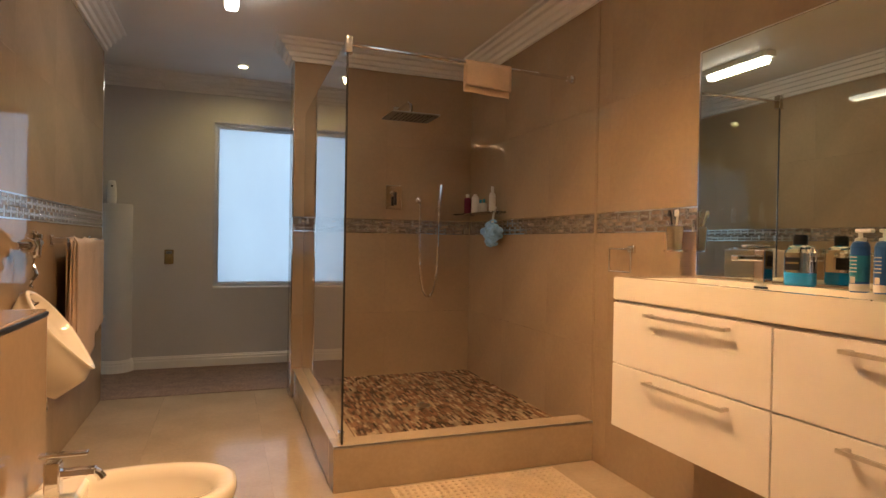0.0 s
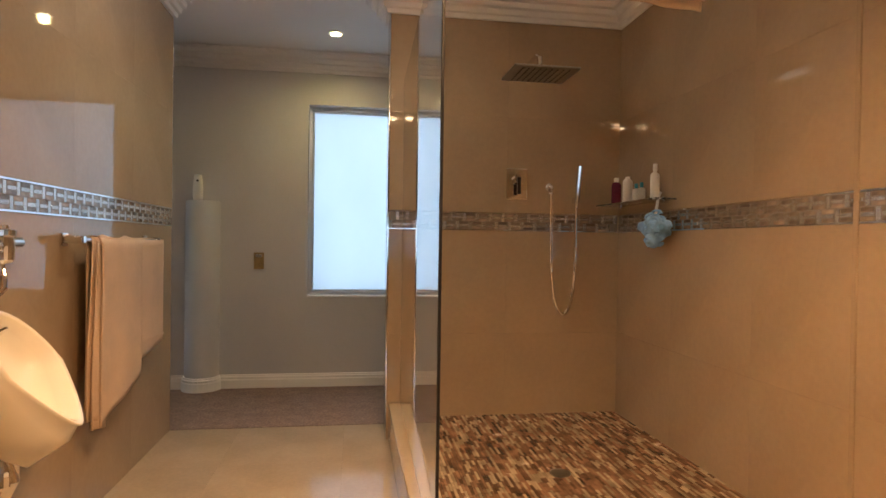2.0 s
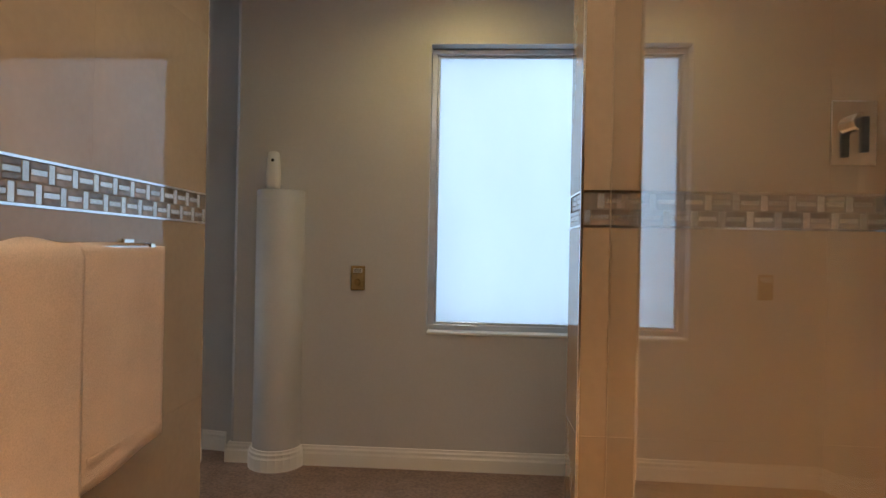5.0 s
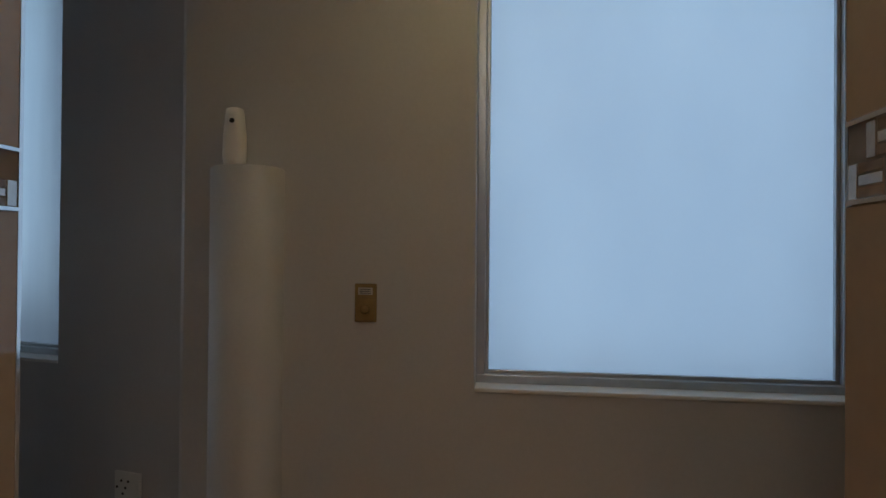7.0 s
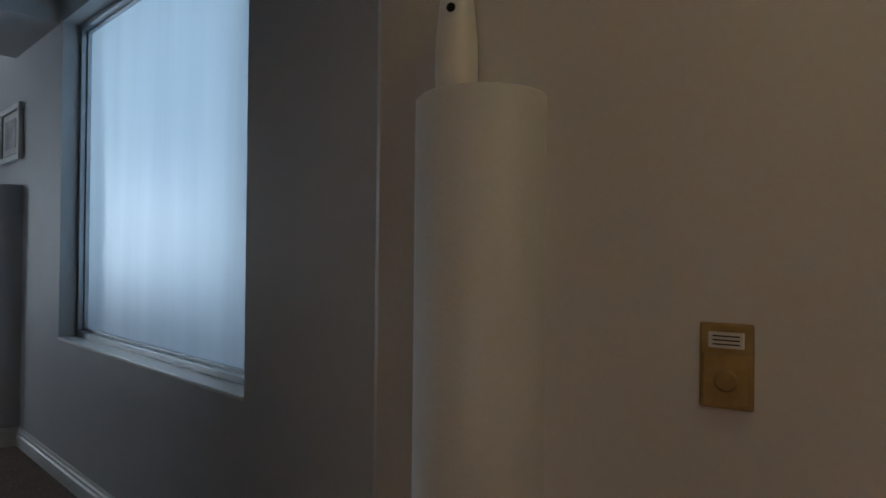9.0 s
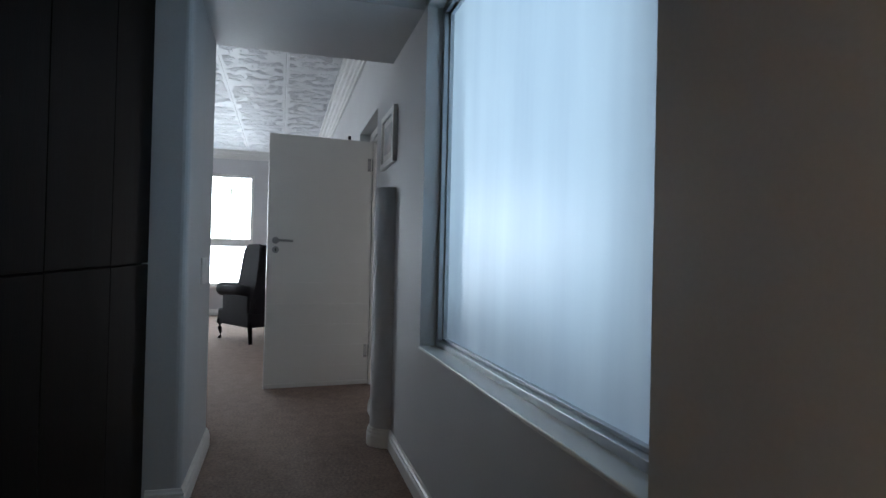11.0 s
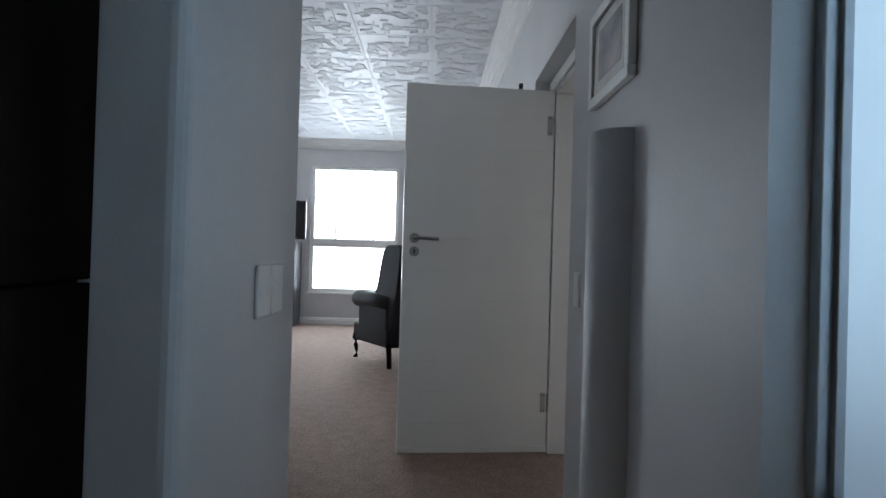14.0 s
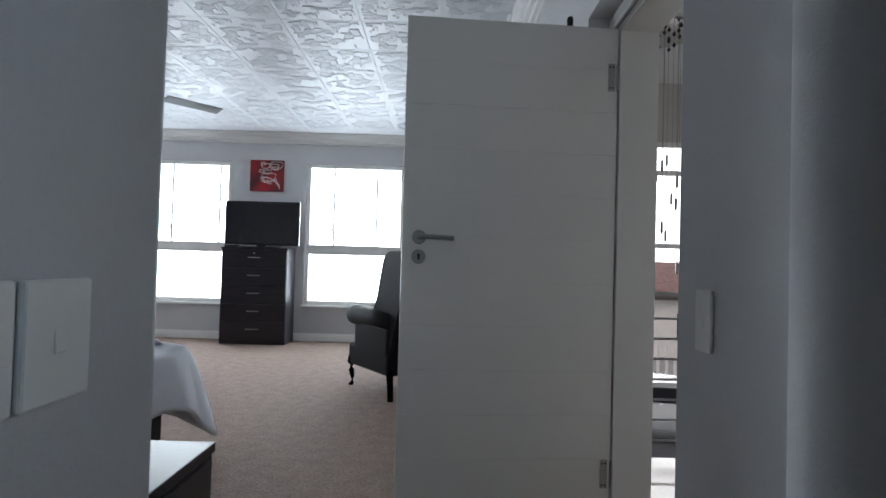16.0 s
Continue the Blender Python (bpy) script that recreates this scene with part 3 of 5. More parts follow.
def shower_head():
    s = thing("rain_shower", "square chrome rain shower head on wall arm", "shower head", Matrix.Translation((1.27, 3.68, 1.99)))
    part("head_plate", box((-0.17, -0.14, -0.006), (0.17, 0.14, 0.006), 0.004), STEEL, s, "square perforated steel plate")
    nz = bmesh.new()
    for i in range(9):
        for j in range(8):
            add_lathe(nz, [(0.004, -0.010), (0.005, -0.005)], 6, Matrix.Translation((-0.12 + i * 0.03, -0.105 + j * 0.03, 0)))
    tagged(part("nozzle_field", nz, BLACK, s, "small dark rubber nozzles"), kind="stuff")
    part("swivel", lathe([(0.018, 0.006), (0.020, 0.02), (0.012, 0.03), (0.012, 0.05)], 16), CHROME, s)
    part("arm", tube([(0, 0, 0.045), (0, 0.01, 0.085), (0, 0.06, 0.11), (0, 0.2, 0.112), (0, 0.358, 0.112)], 0.012), CHROME, s)
    part("flange", box((-0.03, 0.345, 0.082), (0.03, 0.359, 0.142), 0.004), CHROME, s)
    return s


shower_head()


def mixer():
    s = thing("shower_mixer", "square chrome shower mixer plate with lever", "tap", Matrix.Translation((1.255, SHY, 1.455)))
    part("plate", box((-0.062, -0.009, -0.09), (0.062, -0.001, 0.09), 0.004), CHROME, s)
    part("spindle", lathe([(0.026, 0), (0.026, 0.03), (0.022, 0.035)], 20, pose(0, -0.008, 0.025, 90)), CHROME, s)
    part("lever", box((-0.010, -0.060, -0.062), (0.010, -0.042, 0.035), 0.004), BLACK, s, "dark reflecting lever")
    return s


mixer()


def hand_shower():
    s = thing("hand_shower", "slim chrome hand shower with metal hose", "hand shower", Matrix.Translation((1.45, SHY, 1.44)))
    part("elbow", tube([(0, -0.001, 0), (0, -0.035, 0), (0, -0.045, -0.012), (0, -0.045, -0.04)], 0.012), CHROME, s)
    part("flange", lathe([(0.024, 0), (0.024, 0.008), (0.014, 0.012)], 18, pose(0, -0.001, 0, 90)), CHROME, s)
    part("wall_bracket", box((0.138, -0.05, -0.09), (0.168, -0.001, -0.055), 0.005), CHROME, s)
    part("handset", tube([(0.150, -0.052, -0.115), (0.152, -0.056, -0.05), (0.158, -0.075, 0.12)], [0.011, 0.015, 0.014]), CHROME, s)
    pts = []
    for k in range(33):
        a = math.pi * k / 32
        x = 0.075 - 0.075 * math.cos(a)
        pts.append((x, -0.045 - 0.006 * math.sin(a), -0.04 - 0.69 * math.sin(a) ** 0.45 if 0 < k < 32 else (-0.04 if k == 0 else -0.11)))
    part("hose", tube(pts, 0.0095, 10), CHROME, s, "ribbed steel hose")
    return s


hand_shower()


def bottle(name, label, x, y, z, r, h, mat, cap, capmat=None, squash=1.0, shoulder=0.8, print_mat=None, pump=False):
    b = thing(name, label, "bottle", Matrix.Translation((x, y, z)))
    s = Matrix.Diagonal((1, squash, 1, 1))
    part("body", lathe([(r * 0.92, 0), (r, h * 0.03), (r, h * shoulder), (r * 0.8, h * (shoulder + 0.08)), (r * 0.38, h * (shoulder + 0.12)), (r * 0.38, h * 0.95)], 20, s), mat, b, smooth=False)
    if print_mat:
        part("print_label", lathe([(r * 1.015, h * 0.2), (r * 1.015, h * 0.68)], 20, s), print_mat, b, "printed label")
    if pump:
        part("pump_collar", lathe([(r * 0.5, h * 0.93), (r * 0.5, h * 1.0), (r * 0.2, h * 1.01), (r * 0.2, h * 1.10)], 14), capmat, b)
        part("pump_spout", box((-r * 0.35, -r * 1.25, h * 1.10), (r * 0.35, r * 0.4, h * 1.17), 0.003), capmat, b, "white pump spout")
    else:
        part("cap", lathe([(r * 0.46, h * 0.92), (r * 0.46, h * cap), (r * 0.40, h * (cap + 0.02))], 16), capmat or mat, b)
    return b


def corner_shelf():
    s = thing("corner_shelf", "glass shower shelf with chrome brackets in corner", "shelf", Matrix.Translation((1.88, 4.04, 1.335)))
    bm = bmesh.new()
    rim = [(0, 0), (-0.14, 0), (-0.14, -0.08)] + [(-0.14 + 0.02 * math.sin(a), -0.08 - 0.55 * (1 - math.cos(a))) for a in (0.3, 0.7, 1.1, 1.5)] + [(-0.11, -0.64), (0, -0.64)]
    lo = [bm.verts.new((x, y, 0)) for x, y in rim]
    hi = [bm.verts.new((x, y, 0.008)) for x, y in rim]
    bm.faces.new(lo)
    bm.faces.new(hi)
    for k in range(len(rim)):
        j = (k + 1) % len(rim)
        bm.faces.new((lo[k], lo[j], hi[j], hi[k]))
    part("glass_shelf", bm, CLEAR, s)
    for y in (-0.08, -0.56):
        part("bracket", box((-0.03, y - 0.012, -0.012), (0.0, y + 0.012, 0.02), 0.003), CHROME, s)
    return s


corner_shelf()
bottle("shampoo_bottle", "maroon shampoo bottle with white cap on shelf", 1.80, 3.90, 1.343, 0.028, 0.135, MAROON, 1.08, PLASTIC, 0.6)
bottle("cream_tube", "white squeeze bottle on glass shower shelf", 1.81, 3.78, 1.343, 0.028, 0.135, PLASTIC, 1.03, PLASTIC, 0.55, 0.85)
bottle("small_bottle", "small clear bottle with teal cap on shelf", 1.81, 3.68, 1.343, 0.020, 0.075, LABEL, 1.25, TEAL)
bottle("small_bottle", "small clear bottle with teal cap on shelf", 1.81, 3.62, 1.343, 0.020, 0.075, LABEL, 1.25, TEAL)
bottle("lotion_bottle", "tall white lotion bottle on glass shower shelf", 1.82, 3.50, 1.343, 0.024, 0.155, PLASTIC, 1.12, PLASTIC, 0.7, 0.75)


def loofah():
    s = thing("bath_puff", "pale blue mesh bath puff hanging from shelf", "bath puff", Matrix.Translation((1.80, 3.45, 1.195)) @ Matrix.Diagonal((1.3, 1.3, 1.2, 1)))
    rnd = random.Random(5)
    bm = bmesh.new()
    for k in range(46):
        d = Vector((rnd.gauss(0, 1), rnd.gauss(0, 1), rnd.gauss(0, 1))).normalized()
        c = Vector((d.x * 0.045, d.y * 0.072, d.z * 0.072)) * rnd.uniform(0.55, 1)
        q = d.to_track_quat("Z", "Y").to_matrix().to_4x4()
        r = rnd.uniform(0.014, 0.022)
        add_lathe(bm, [(r * 0.3, -0.008), (r, 0.004 + rnd.uniform(0, 0.006)), (r * 1.25, 0.0), (r * 0.7, 0.012), (r * 0.2, 0.004)], 9, Matrix.Translation(c) @ q)
    tagged(part("ruffles", bm, BLUEMESH, s), kind="stuff")
    part("cord", tube([(0.0, 0, 0.06), (0.01, 0.004, 0.12), (0.02, 0, 0.15)], 0.008, 8, 0.5), PLASTIC, s, "pale ribbon loop")
    return s


loofah()


def vanity():
    Y0, Y1, X0 = 0.237, 1.645, 1.476
    v = thing("vanity_cabinet", "white lacquered wall-hung vanity with four drawers", "cabinet")
    part("carcass", box((X0 + 0.02, Y0 + 0.004, 0.436), (RX, Y1 - 0.004, 0.91), 0.002), LACQUER, v)
    for a, b in ((0.943, Y1), (Y0, 0.939)):
        for z0, z1, zh in ((0.675, 0.905, 0.878), (0.432, 0.671, 0.640)):
            d = part("drawer_front", box((X0, a, z0), (X0 + 0.019, b, z1), 0.003), LACQUER, v)
            h0 = a + (0.135 if a > 0.5 else 0.14)
            hb = part("drawer_handle", box((X0 - 0.034, h0, zh - 0.0055), (X0 - 0.025, h0 + 0.36, zh + 0.0055), 0.0015), SATIN, d, "brushed steel bar handle")
            for y in (h0 + 0.012, h0 + 0.348):
                add = box((X0 - 0.025, y - 0.006, zh - 0.005), (X0 + 0.001, y + 0.006, zh + 0.005))
                part("handle_post", add, SATIN, d)
    # basin slab with a shallow trough
    t = thing("washbasin", "white moulded basin slab on the vanity", "basin")
    bm = bmesh.new()
    outer = [(X0 - 0.004, Y0), (RX, Y0), (RX, Y1), (X0 - 0.004, Y1)]
    inner = [(X0 + 0.045, Y0 + 0.25), (RX - 0.12, Y0 + 0.25), (RX - 0.12, Y1 - 0.12), (X0 + 0.045, Y1 - 0.12)]
    low = [(X0 + 0.075, Y0 + 0.30), (RX - 0.14, Y0 + 0.30), (RX - 0.14, Y1 - 0.16), (X0 + 0.075, Y1 - 0.16)]
    rings = [[bm.verts.new((x, y, z)) for x, y in r] for r, z in ((outer, 0.915), (outer, 1.002), (inner, 1.002), (low, 0.945))]
    for a, b in zip(rings, rings[1:]):
        for k in range(4):
            bm.faces.new((a[k], a[(k + 1) % 4], b[(k + 1) % 4], b[k]))
    bm.faces.new(rings[0])
    bm.faces.new(rings[-1])
    bmesh.ops.bevel(bm, geom=[e for e in bm.edges if e.calc_length() > 0.05], offset=0.004, segments=2, affect="EDGES")
    part("slab", bm, CERAMIC, t)
    part("overflow_slot", box((RX - 0.132, 1.20, 0.985), (RX - 0.124, 1.25, 0.993), 0.001), BLACK, t, "dark overflow slot")
    tap = thing("basin_tap", "chrome single-lever basin mixer tap", "tap", Matrix.Translation((1.80, 1.26, 1.002)))
    part("tap_body", box((-0.022, -0.022, 0), (0.022, 0.022, 0.115), 0.005), CHROME, tap)
    part("spout", box((-0.13, -0.016, 0.075), (-0.02, 0.016, 0.095), 0.005), CHROME, tap)
    part("lever", box((-0.09, -0.012, 0.120), (0.02, 0.012, 0.130), 0.004), CHROME, tap)


vanity()


def mirror():
    s = thing("wall_mirror", "large frameless wall mirror with polished edge", "mirror")
    part("mirror_glass", box((1.872, 0.15, 1.006), (RX - 0.001, 1.635, 1.906), 0.0015, seg=1), MIRROR, s)
    part("edge_trim", box((1.869, 1.634, 1.006), (RX - 0.001, 1.641, 1.910), 0.001), CHROME, s, "polished bright edge")
    part("edge_trim", box((1.869, 0.10, 1.905), (RX - 0.001, 1.634, 1.911), 0.001), CHROME, s, "polished bright edge")


mirror()


def mouthwash(x, y):
    b = thing("mouthwash_bottle", "clear mouthwash bottle with blue liquid and black cap", "bottle", Matrix.Translation((x, y, 1.003)))
    part("body", lathe([(0.036, 0), (0.040, 0.006), (0.040, 0.105), (0.030, 0.122), (0.017, 0.130), (0.017, 0.136)], 20, Matrix.Diagonal((0.8, 1.3, 1, 1))), CLEAR, b).visible_shadow = False
    part("liquid", lathe([(0.034, 0.003), (0.037, 0.008), (0.037, 0.042)], 20, Matrix.Diagonal((0.78, 1.28, 1, 1))), BLUELIQUID, b, "bright blue liquid")
    part("print_label", box((-0.0345, -0.026, 0.050), (-0.0325, 0.026, 0.090), 0.001), BLACK, b, "dark printed label")
    part("label_stripe", box((-0.0350, -0.022, 0.070), (-0.0340, 0.022, 0.076)), BRASS, b)
    part("cap", lathe([(0.021, 0.130), (0.021, 0.158), (0.019, 0.162)], 18), BLACK, b)


mouthwash(1.78, 1.106)
for py, px, lab, low in ((0.877, 1.72, "blue lotion bottle with white pump on vanity", TEAL), (0.822, 1.735, "deep blue lotion bottle with white pump on vanity", BLUE)):
    pb = bottle("pump_bottle", lab, px, py, 1.003, 0.027, 0.150, BLUE, 1, PLASTIC, 0.8, 0.84, low, True)
    part("foot_band", lathe([(0.0278, 0.004), (0.0278, 0.024)], 20, Matrix.Diagonal((1, 0.8, 1, 1))), PLASTIC, pb, "white foot band")
    part("label_block", box((-0.0288, -0.006, 0.026), (-0.0268, 0.006, 0.044)), LABEL, pb, "pale printed patch")
    for k in range(5):
        part("label_line", box((-0.0288, -0.010, 0.056 + k * 0.010), (-0.0272, 0.010 - 0.002 * (k % 3), 0.059 + k * 0.010)), LABEL, pb)


def towel_ring():
    s = thing("towel_ring", "square chrome towel ring on tiled wall", "towel ring", Matrix.Translation((RX, 2.07, 1.10)))
    part("wall_block", box((-0.02, -0.045, -0.012), (-0.001, -0.005, 0.022), 0.003), CHROME, s)
    part("arm", box((-0.062, -0.035, 0.0), (-0.018, -0.015, 0.012), 0.003), CHROME, s)
    z0, z1 = -0.105, 0.01
    for a, b in (((-0.085, z1 - 0.008), (0.085, z1)), ((-0.085, z0), (0.085, z0 + 0.008)), ((-0.085, z0 + 0.008), (-0.077, z1 - 0.008)), ((0.077, z0 + 0.008), (0.085, z1 - 0.008))):
        part("ring_bar", box((-0.062, a[0], a[1]), (-0.054, b[0], b[1]), 0.002), CHROME, s)


towel_ring()


def tumbler():
    s = thing("toothbrush_holder", "frosted tumbler with brushes in chrome wall holder", "tumbler", Matrix.Translation((RX - 0.07, 1.70, 1.10)))
    part("holder_ring", lathe([(0.036, 0.0), (0.040, 0.0), (0.040, 0.006), (0.036, 0.006)], 20), CHROME, s)
    part("holder_arm", box((0.036, -0.008, -0.002), (0.069, 0.008, 0.010), 0.002), CHROME, s)
    bm = lathe([(0.028, 0.0), (0.034, 0.105), (0.031, 0.105), (0.026, 0.006), (0.001, 0.006)], 20)
    part("cup", bm, FROSTCUP, s, "frosted glass cup")
    for k, (dx, dy, mt) in enumerate(((0.0, 0.016, BLACK), (0.005, -0.004, LABEL), (-0.008, -0.02, PLASTIC), (0.01, 0.006, BLACK))):
        t = part("brush", tube([(dx * 0.3, dy * 0.3, 0.01), (dx, dy, 0.11), (dx * 1.5, dy * 1.7, 0.165)], 0.004, 6), mt, s)
        part("bristles", box((dx * 1.4 - 0.011, dy * 1.6 - 0.006, 0.145), (dx * 1.4 - 0.002, dy * 1.6 + 0.006, 0.172), 0.002), mt, t)


tumbler()


def hanging_cloth():
    s = thing("face_cloth", "pale pink face cloth draped over shower rail", "towel")
    a, b = Vector((0.588, 2.372, 2.0)), Vector((1.875, 2.59, 2.04))
    d = b - a
    n = Vector((-d.y, d.x, 0)).normalized()

    def fn(u, v):
        p = a + d * (0.46 + 0.21 * u)
        w = (v - 0.45) * 0.30
        side = math.copysign(min(abs(w), 0.012), w)
        drop = max(0, abs(w) - 0.012)
        wob = 0.006 * math.sin(9 * u + 3 * v) * min(1, drop * 10)
        return p + n * (side * 1.1 + wob) + Vector((0, 0, 0.013 - drop - 0.01 * u * (drop > 0)))
    part("cloth", sheet(fn, 20, 24, 0.004), TOWEL, s, smooth=True)


hanging_cloth()


def towel_rail():
    s = thing("towel_rail", "chrome towel rail on tiled wall", "towel rail", Matrix.Translation((LX, 0, 1.10)))
    part("bar", tube([(0.065, 3.025, 0), (0.065, 3.90, 0)], 0.009, 12), CHROME, s)
    for y in (3.045, 3.875):
        part("post", box((0.0, y - 0.014, -0.014), (0.076, y + 0.014, 0.014), 0.004), CHROME, s)
        part("flange", box((0.0, y - 0.025, -0.025), (0.010, y + 0.025, 0.025), 0.003), CHROME, s)


towel_rail()


def bath_towel():
    s = thing("bath_towel", "peach bath towel hanging folded over chrome rail", "towel", Matrix.Translation((LX, 0, 1.10)))

    def layer(y0, y1, front, slope, amp, out, flare):
        def fn(u, v):
            y = y0 + (y1 - y0) * u
            length = front + slope * u
            back = 0.45
            s0 = -back + (back + length) * v
            if s0 < -0.017:
                x, z = 0.065 - 0.013, 0.0 + (s0 + 0.017)
            elif s0 > 0.017:
                x, z = 0.065 + 0.013 + out, -(s0 - 0.017)
            else:
                a = s0 / 0.017 * math.pi / 2
                x, z = 0.065 + (0.013 + out * max(0, math.sin(a))) * math.sin(a), 0.013 * math.cos(a) + out * 0.4 * math.cos(a)
            k = min(1.0, abs(s0) * 2.0)
            x += amp * k * (math.sin(u * 7 + y0 * 3) * 0.6 + math.sin(u * 13 + 1.3) * 0.25) * (1 if s0 > 0 else 0.1)
            x += 0.0015 * math.sin(9 * (u + v * 0.6)) * k
            y += flare * k * (1 - u) * (1 if s0 > 0 else 0)
            return Vector((max(0.012, x), y, z))
        return fn
    part("main_fold", sheet(layer(3.15, 3.57, 0.735, -0.12, 0.010, 0.020, -0.01), 34, 44, 0.006), TOWEL, s, smooth=True)
    part("short_fold", sheet(layer(3.50, 3.93, 0.575, -0.05, 0.007, 0.002, 0.0), 34, 40, 0.006), TOWEL, s, smooth=True)
    part("inner_fold", sheet(layer(3.11, 3.20, 0.69, 0.03, 0.018, 0.002, -0.05), 24, 40, 0.006), TOWEL, s, smooth=True)
    part("side_fold", sheet(layer(3.13, 3.21, 0.73, 0.02, 0.016, 0.010, -0.04), 24, 40, 0.006), TOWEL, s, smooth=True)
    part("hem_band", box((0.0885, 3.60, -0.475), (0.0905, 3.91, -0.465), 0.0005), TOWEL, s, "woven hem band")


bath_towel()


def urinal():
    s = thing("urinal", "cream ceramic wall urinal with pointed lip", "urinal", Matrix.Translation((LX, 2.54, 0)))
    def ring(k, back, n=32, floor=0.0):
        out = []
        for i in range(n):
            t = 2 * math.pi * i / n
            up, side = math.cos(t), math.sin(t)
            x = 0.168 - 0.1175 * up * k + back
            taper = 1.0 - 0.5 * max(0.0, -up)
            out.append((max(0.002, x), 0.138 * side * k * taper, 0.735 + 0.165 * up * k + floor * (1 - up) / 2))
        return out
    wallring = [(0.001, y * 0.85, 0.68 + (z - 0.745) * 1.0) for x, y, z in ring(1.0, 0)]
    low = [(0.001 + (x - 0.001) * 0.52, y * 0.97, z - 0.115 * min(1.0, max(0.06, (0.82 - z) / 0.2))) for x, y, z in ring(1.0, 0)]
    mid = [(0.001 + (x - 0.001) * 0.88, y * 1.0, z - 0.045 * min(1.0, max(0.06, (0.82 - z) / 0.2))) for x, y, z in ring(1.0, 0)]
    part("bowl", loft([wallring, low, mid, ring(1.0, -0.012), ring(1.0, 0.0), ring(0.96, 0.004), ring(0.90, -0.004), ring(0.82, -0.045, floor=-0.01), ring(0.62, -0.085, floor=-0.02), ring(0.3, -0.095, floor=-0.03)]), CERAMIC, s, smooth=True)
    part("spreader", lathe([(0.014, 0), (0.016, 0.02), (0.026, 0.03), (0.024, 0.036)], 16, pose(0.045, 0.0, 0.86, 0, 140)), CHROME, s)
    part("waste_trap", tube([(0.10, 0, 0.50), (0.10, 0, 0.42), (0.07, 0, 0.36), (0.02, 0, 0.34), (0.0, 0, 0.34)], 0.022), CHROME, s)
    part("trap_nut", lathe([(0.032, 0.40), (0.034, 0.41), (0.034, 0.44), (0.032, 0.45)], 18, Matrix.Translation((0.08, 0, 0))), CHROME, s)
    f = thing("flush_valve", "chrome urinal flush valve with bent pipe", "valve", Matrix.Translation((LX + 0.055, 2.58, 1.08)))
    part("valve_body", lathe([(0.020, -0.05), (0.026, -0.04), (0.028, 0.0), (0.024, 0.025), (0.030, 0.03), (0.030, 0.045), (0.014, 0.05), (0.012, 0.06)], 18), CHROME, f)
    part("wall_pipe", tube([(-0.055, 0, 0), (0.0, 0, 0)], 0.014), CHROME, f)
    part("inlet_pipe", tube([(-0.02, -0.16, 0.0), (0, -0.10, 0.0), (0, -0.02, 0)], 0.016), CHROME, f)
    part("push_button", lathe([(0.016, 0.0), (0.016, 0.06), (0.012, 0.065)], 14, pose(0, 0.02, 0.01, -90)), CHROME, f)
    part("coupling", lathe([(0.030, 0), (0.032, 0.006), (0.032, 0.02), (0.030, 0.026)], 8, pose(0, -0.06, 0, 90)), CHROME, f)
    part("flush_pipe", tube([(0, 0, -0.04), (0, 0, -0.09), (0.012, -0.02, -0.12), (0.0, -0.035, -0.14), (0.0, -0.035, -0.17)], 0.010), CHROME, f)


urinal()

ledge = thing("cistern_ledge", "low beige tiled ledge boxing with dark edge trim", "ledge")
part("front_panel", box((-0.447, -1.95, 0), (-0.43, 1.83, 0.88), 0.002), TILE, ledge)
part("end_panel", box((LX + 0.001, 1.812, 0), (-0.4475, 1.83, 0.88), 0.002), TILE, ledge)
part("top_panel", box((LX + 0.001, -1.95, 0.884), (-0.432, 1.826, 0.90), 0.002), TILE, ledge)
part("edge_trim", box((-0.436, -1.95, 0.879), (-0.427, 1.834, 0.893), 0.002), BLACK, ledge, "dark edge trim")


def bidet():
    b = thing("bidet", "cream ceramic bidet with chrome tap", "bidet", Matrix.Translation((-0.43, 1.63, 0)))
    rim = lambda z, k=1.0, sh=0.0: ring_points(0.27 + sh, 0, 0.275 * k, 0.19 * k, z, 36, 2.4)
    rings = [rim(0.0, 0.55, -0.06), rim(0.10, 0.58, -0.06), rim(0.24, 0.78, -0.03), rim(0.34, 0.96), rim(0.38, 1.0), rim(0.400, 0.985), rim(0.404, 0.93), rim(0.398, 0.80), rim(0.37, 0.74), rim(0.30, 0.62), rim(0.27, 0.3)]
    part("bowl", loft(rings), CERAMIC, b, smooth=True)
    part("deck", box((0.0, -0.15, 0.33), (0.13, 0.15, 0.402), 0.02, seg=4), CERAMIC, b)
    part("tap_body", box((0.045, -0.02, 0.402), (0.085, 0.02, 0.50), 0.005), CHROME, b)
    part("spout", box((0.08, -0.014, 0.455), (0.17, 0.014, 0.475), 0.004), CHROME, b)
    part("spout_nozzle", tube([(0.16, 0, 0.465), (0.175, 0, 0.455), (0.185, 0, 0.44)], 0.012), CHROME, b)
    part("lever", box((0.03, -0.014, 0.512), (0.15, 0.014, 0.522), 0.004), CHROME, b)


bidet()

mat_ob = thing("bath_mat", "beige cotton bath mat with raised dots", "bath mat", Matrix.Translation((1.20, 1.99, 0)))
part("mat_base", box((-0.42, -0.28, 0), (0.42, 0.32, 0.012), 0.005), MATCLOTH, mat_ob)
dots = bmesh.new()
for i in range(24):
    for j in range(17):
        add_lathe(dots, [(0.011, 0.010), (0.009, 0.017), (0.004, 0.019)], 6, Matrix.Translation((-0.39 + i * 0.034, -0.25 + j * 0.034, 0)))
tagged(part("tuft_field", dots, MATCLOTH, mat_ob), kind="stuff")


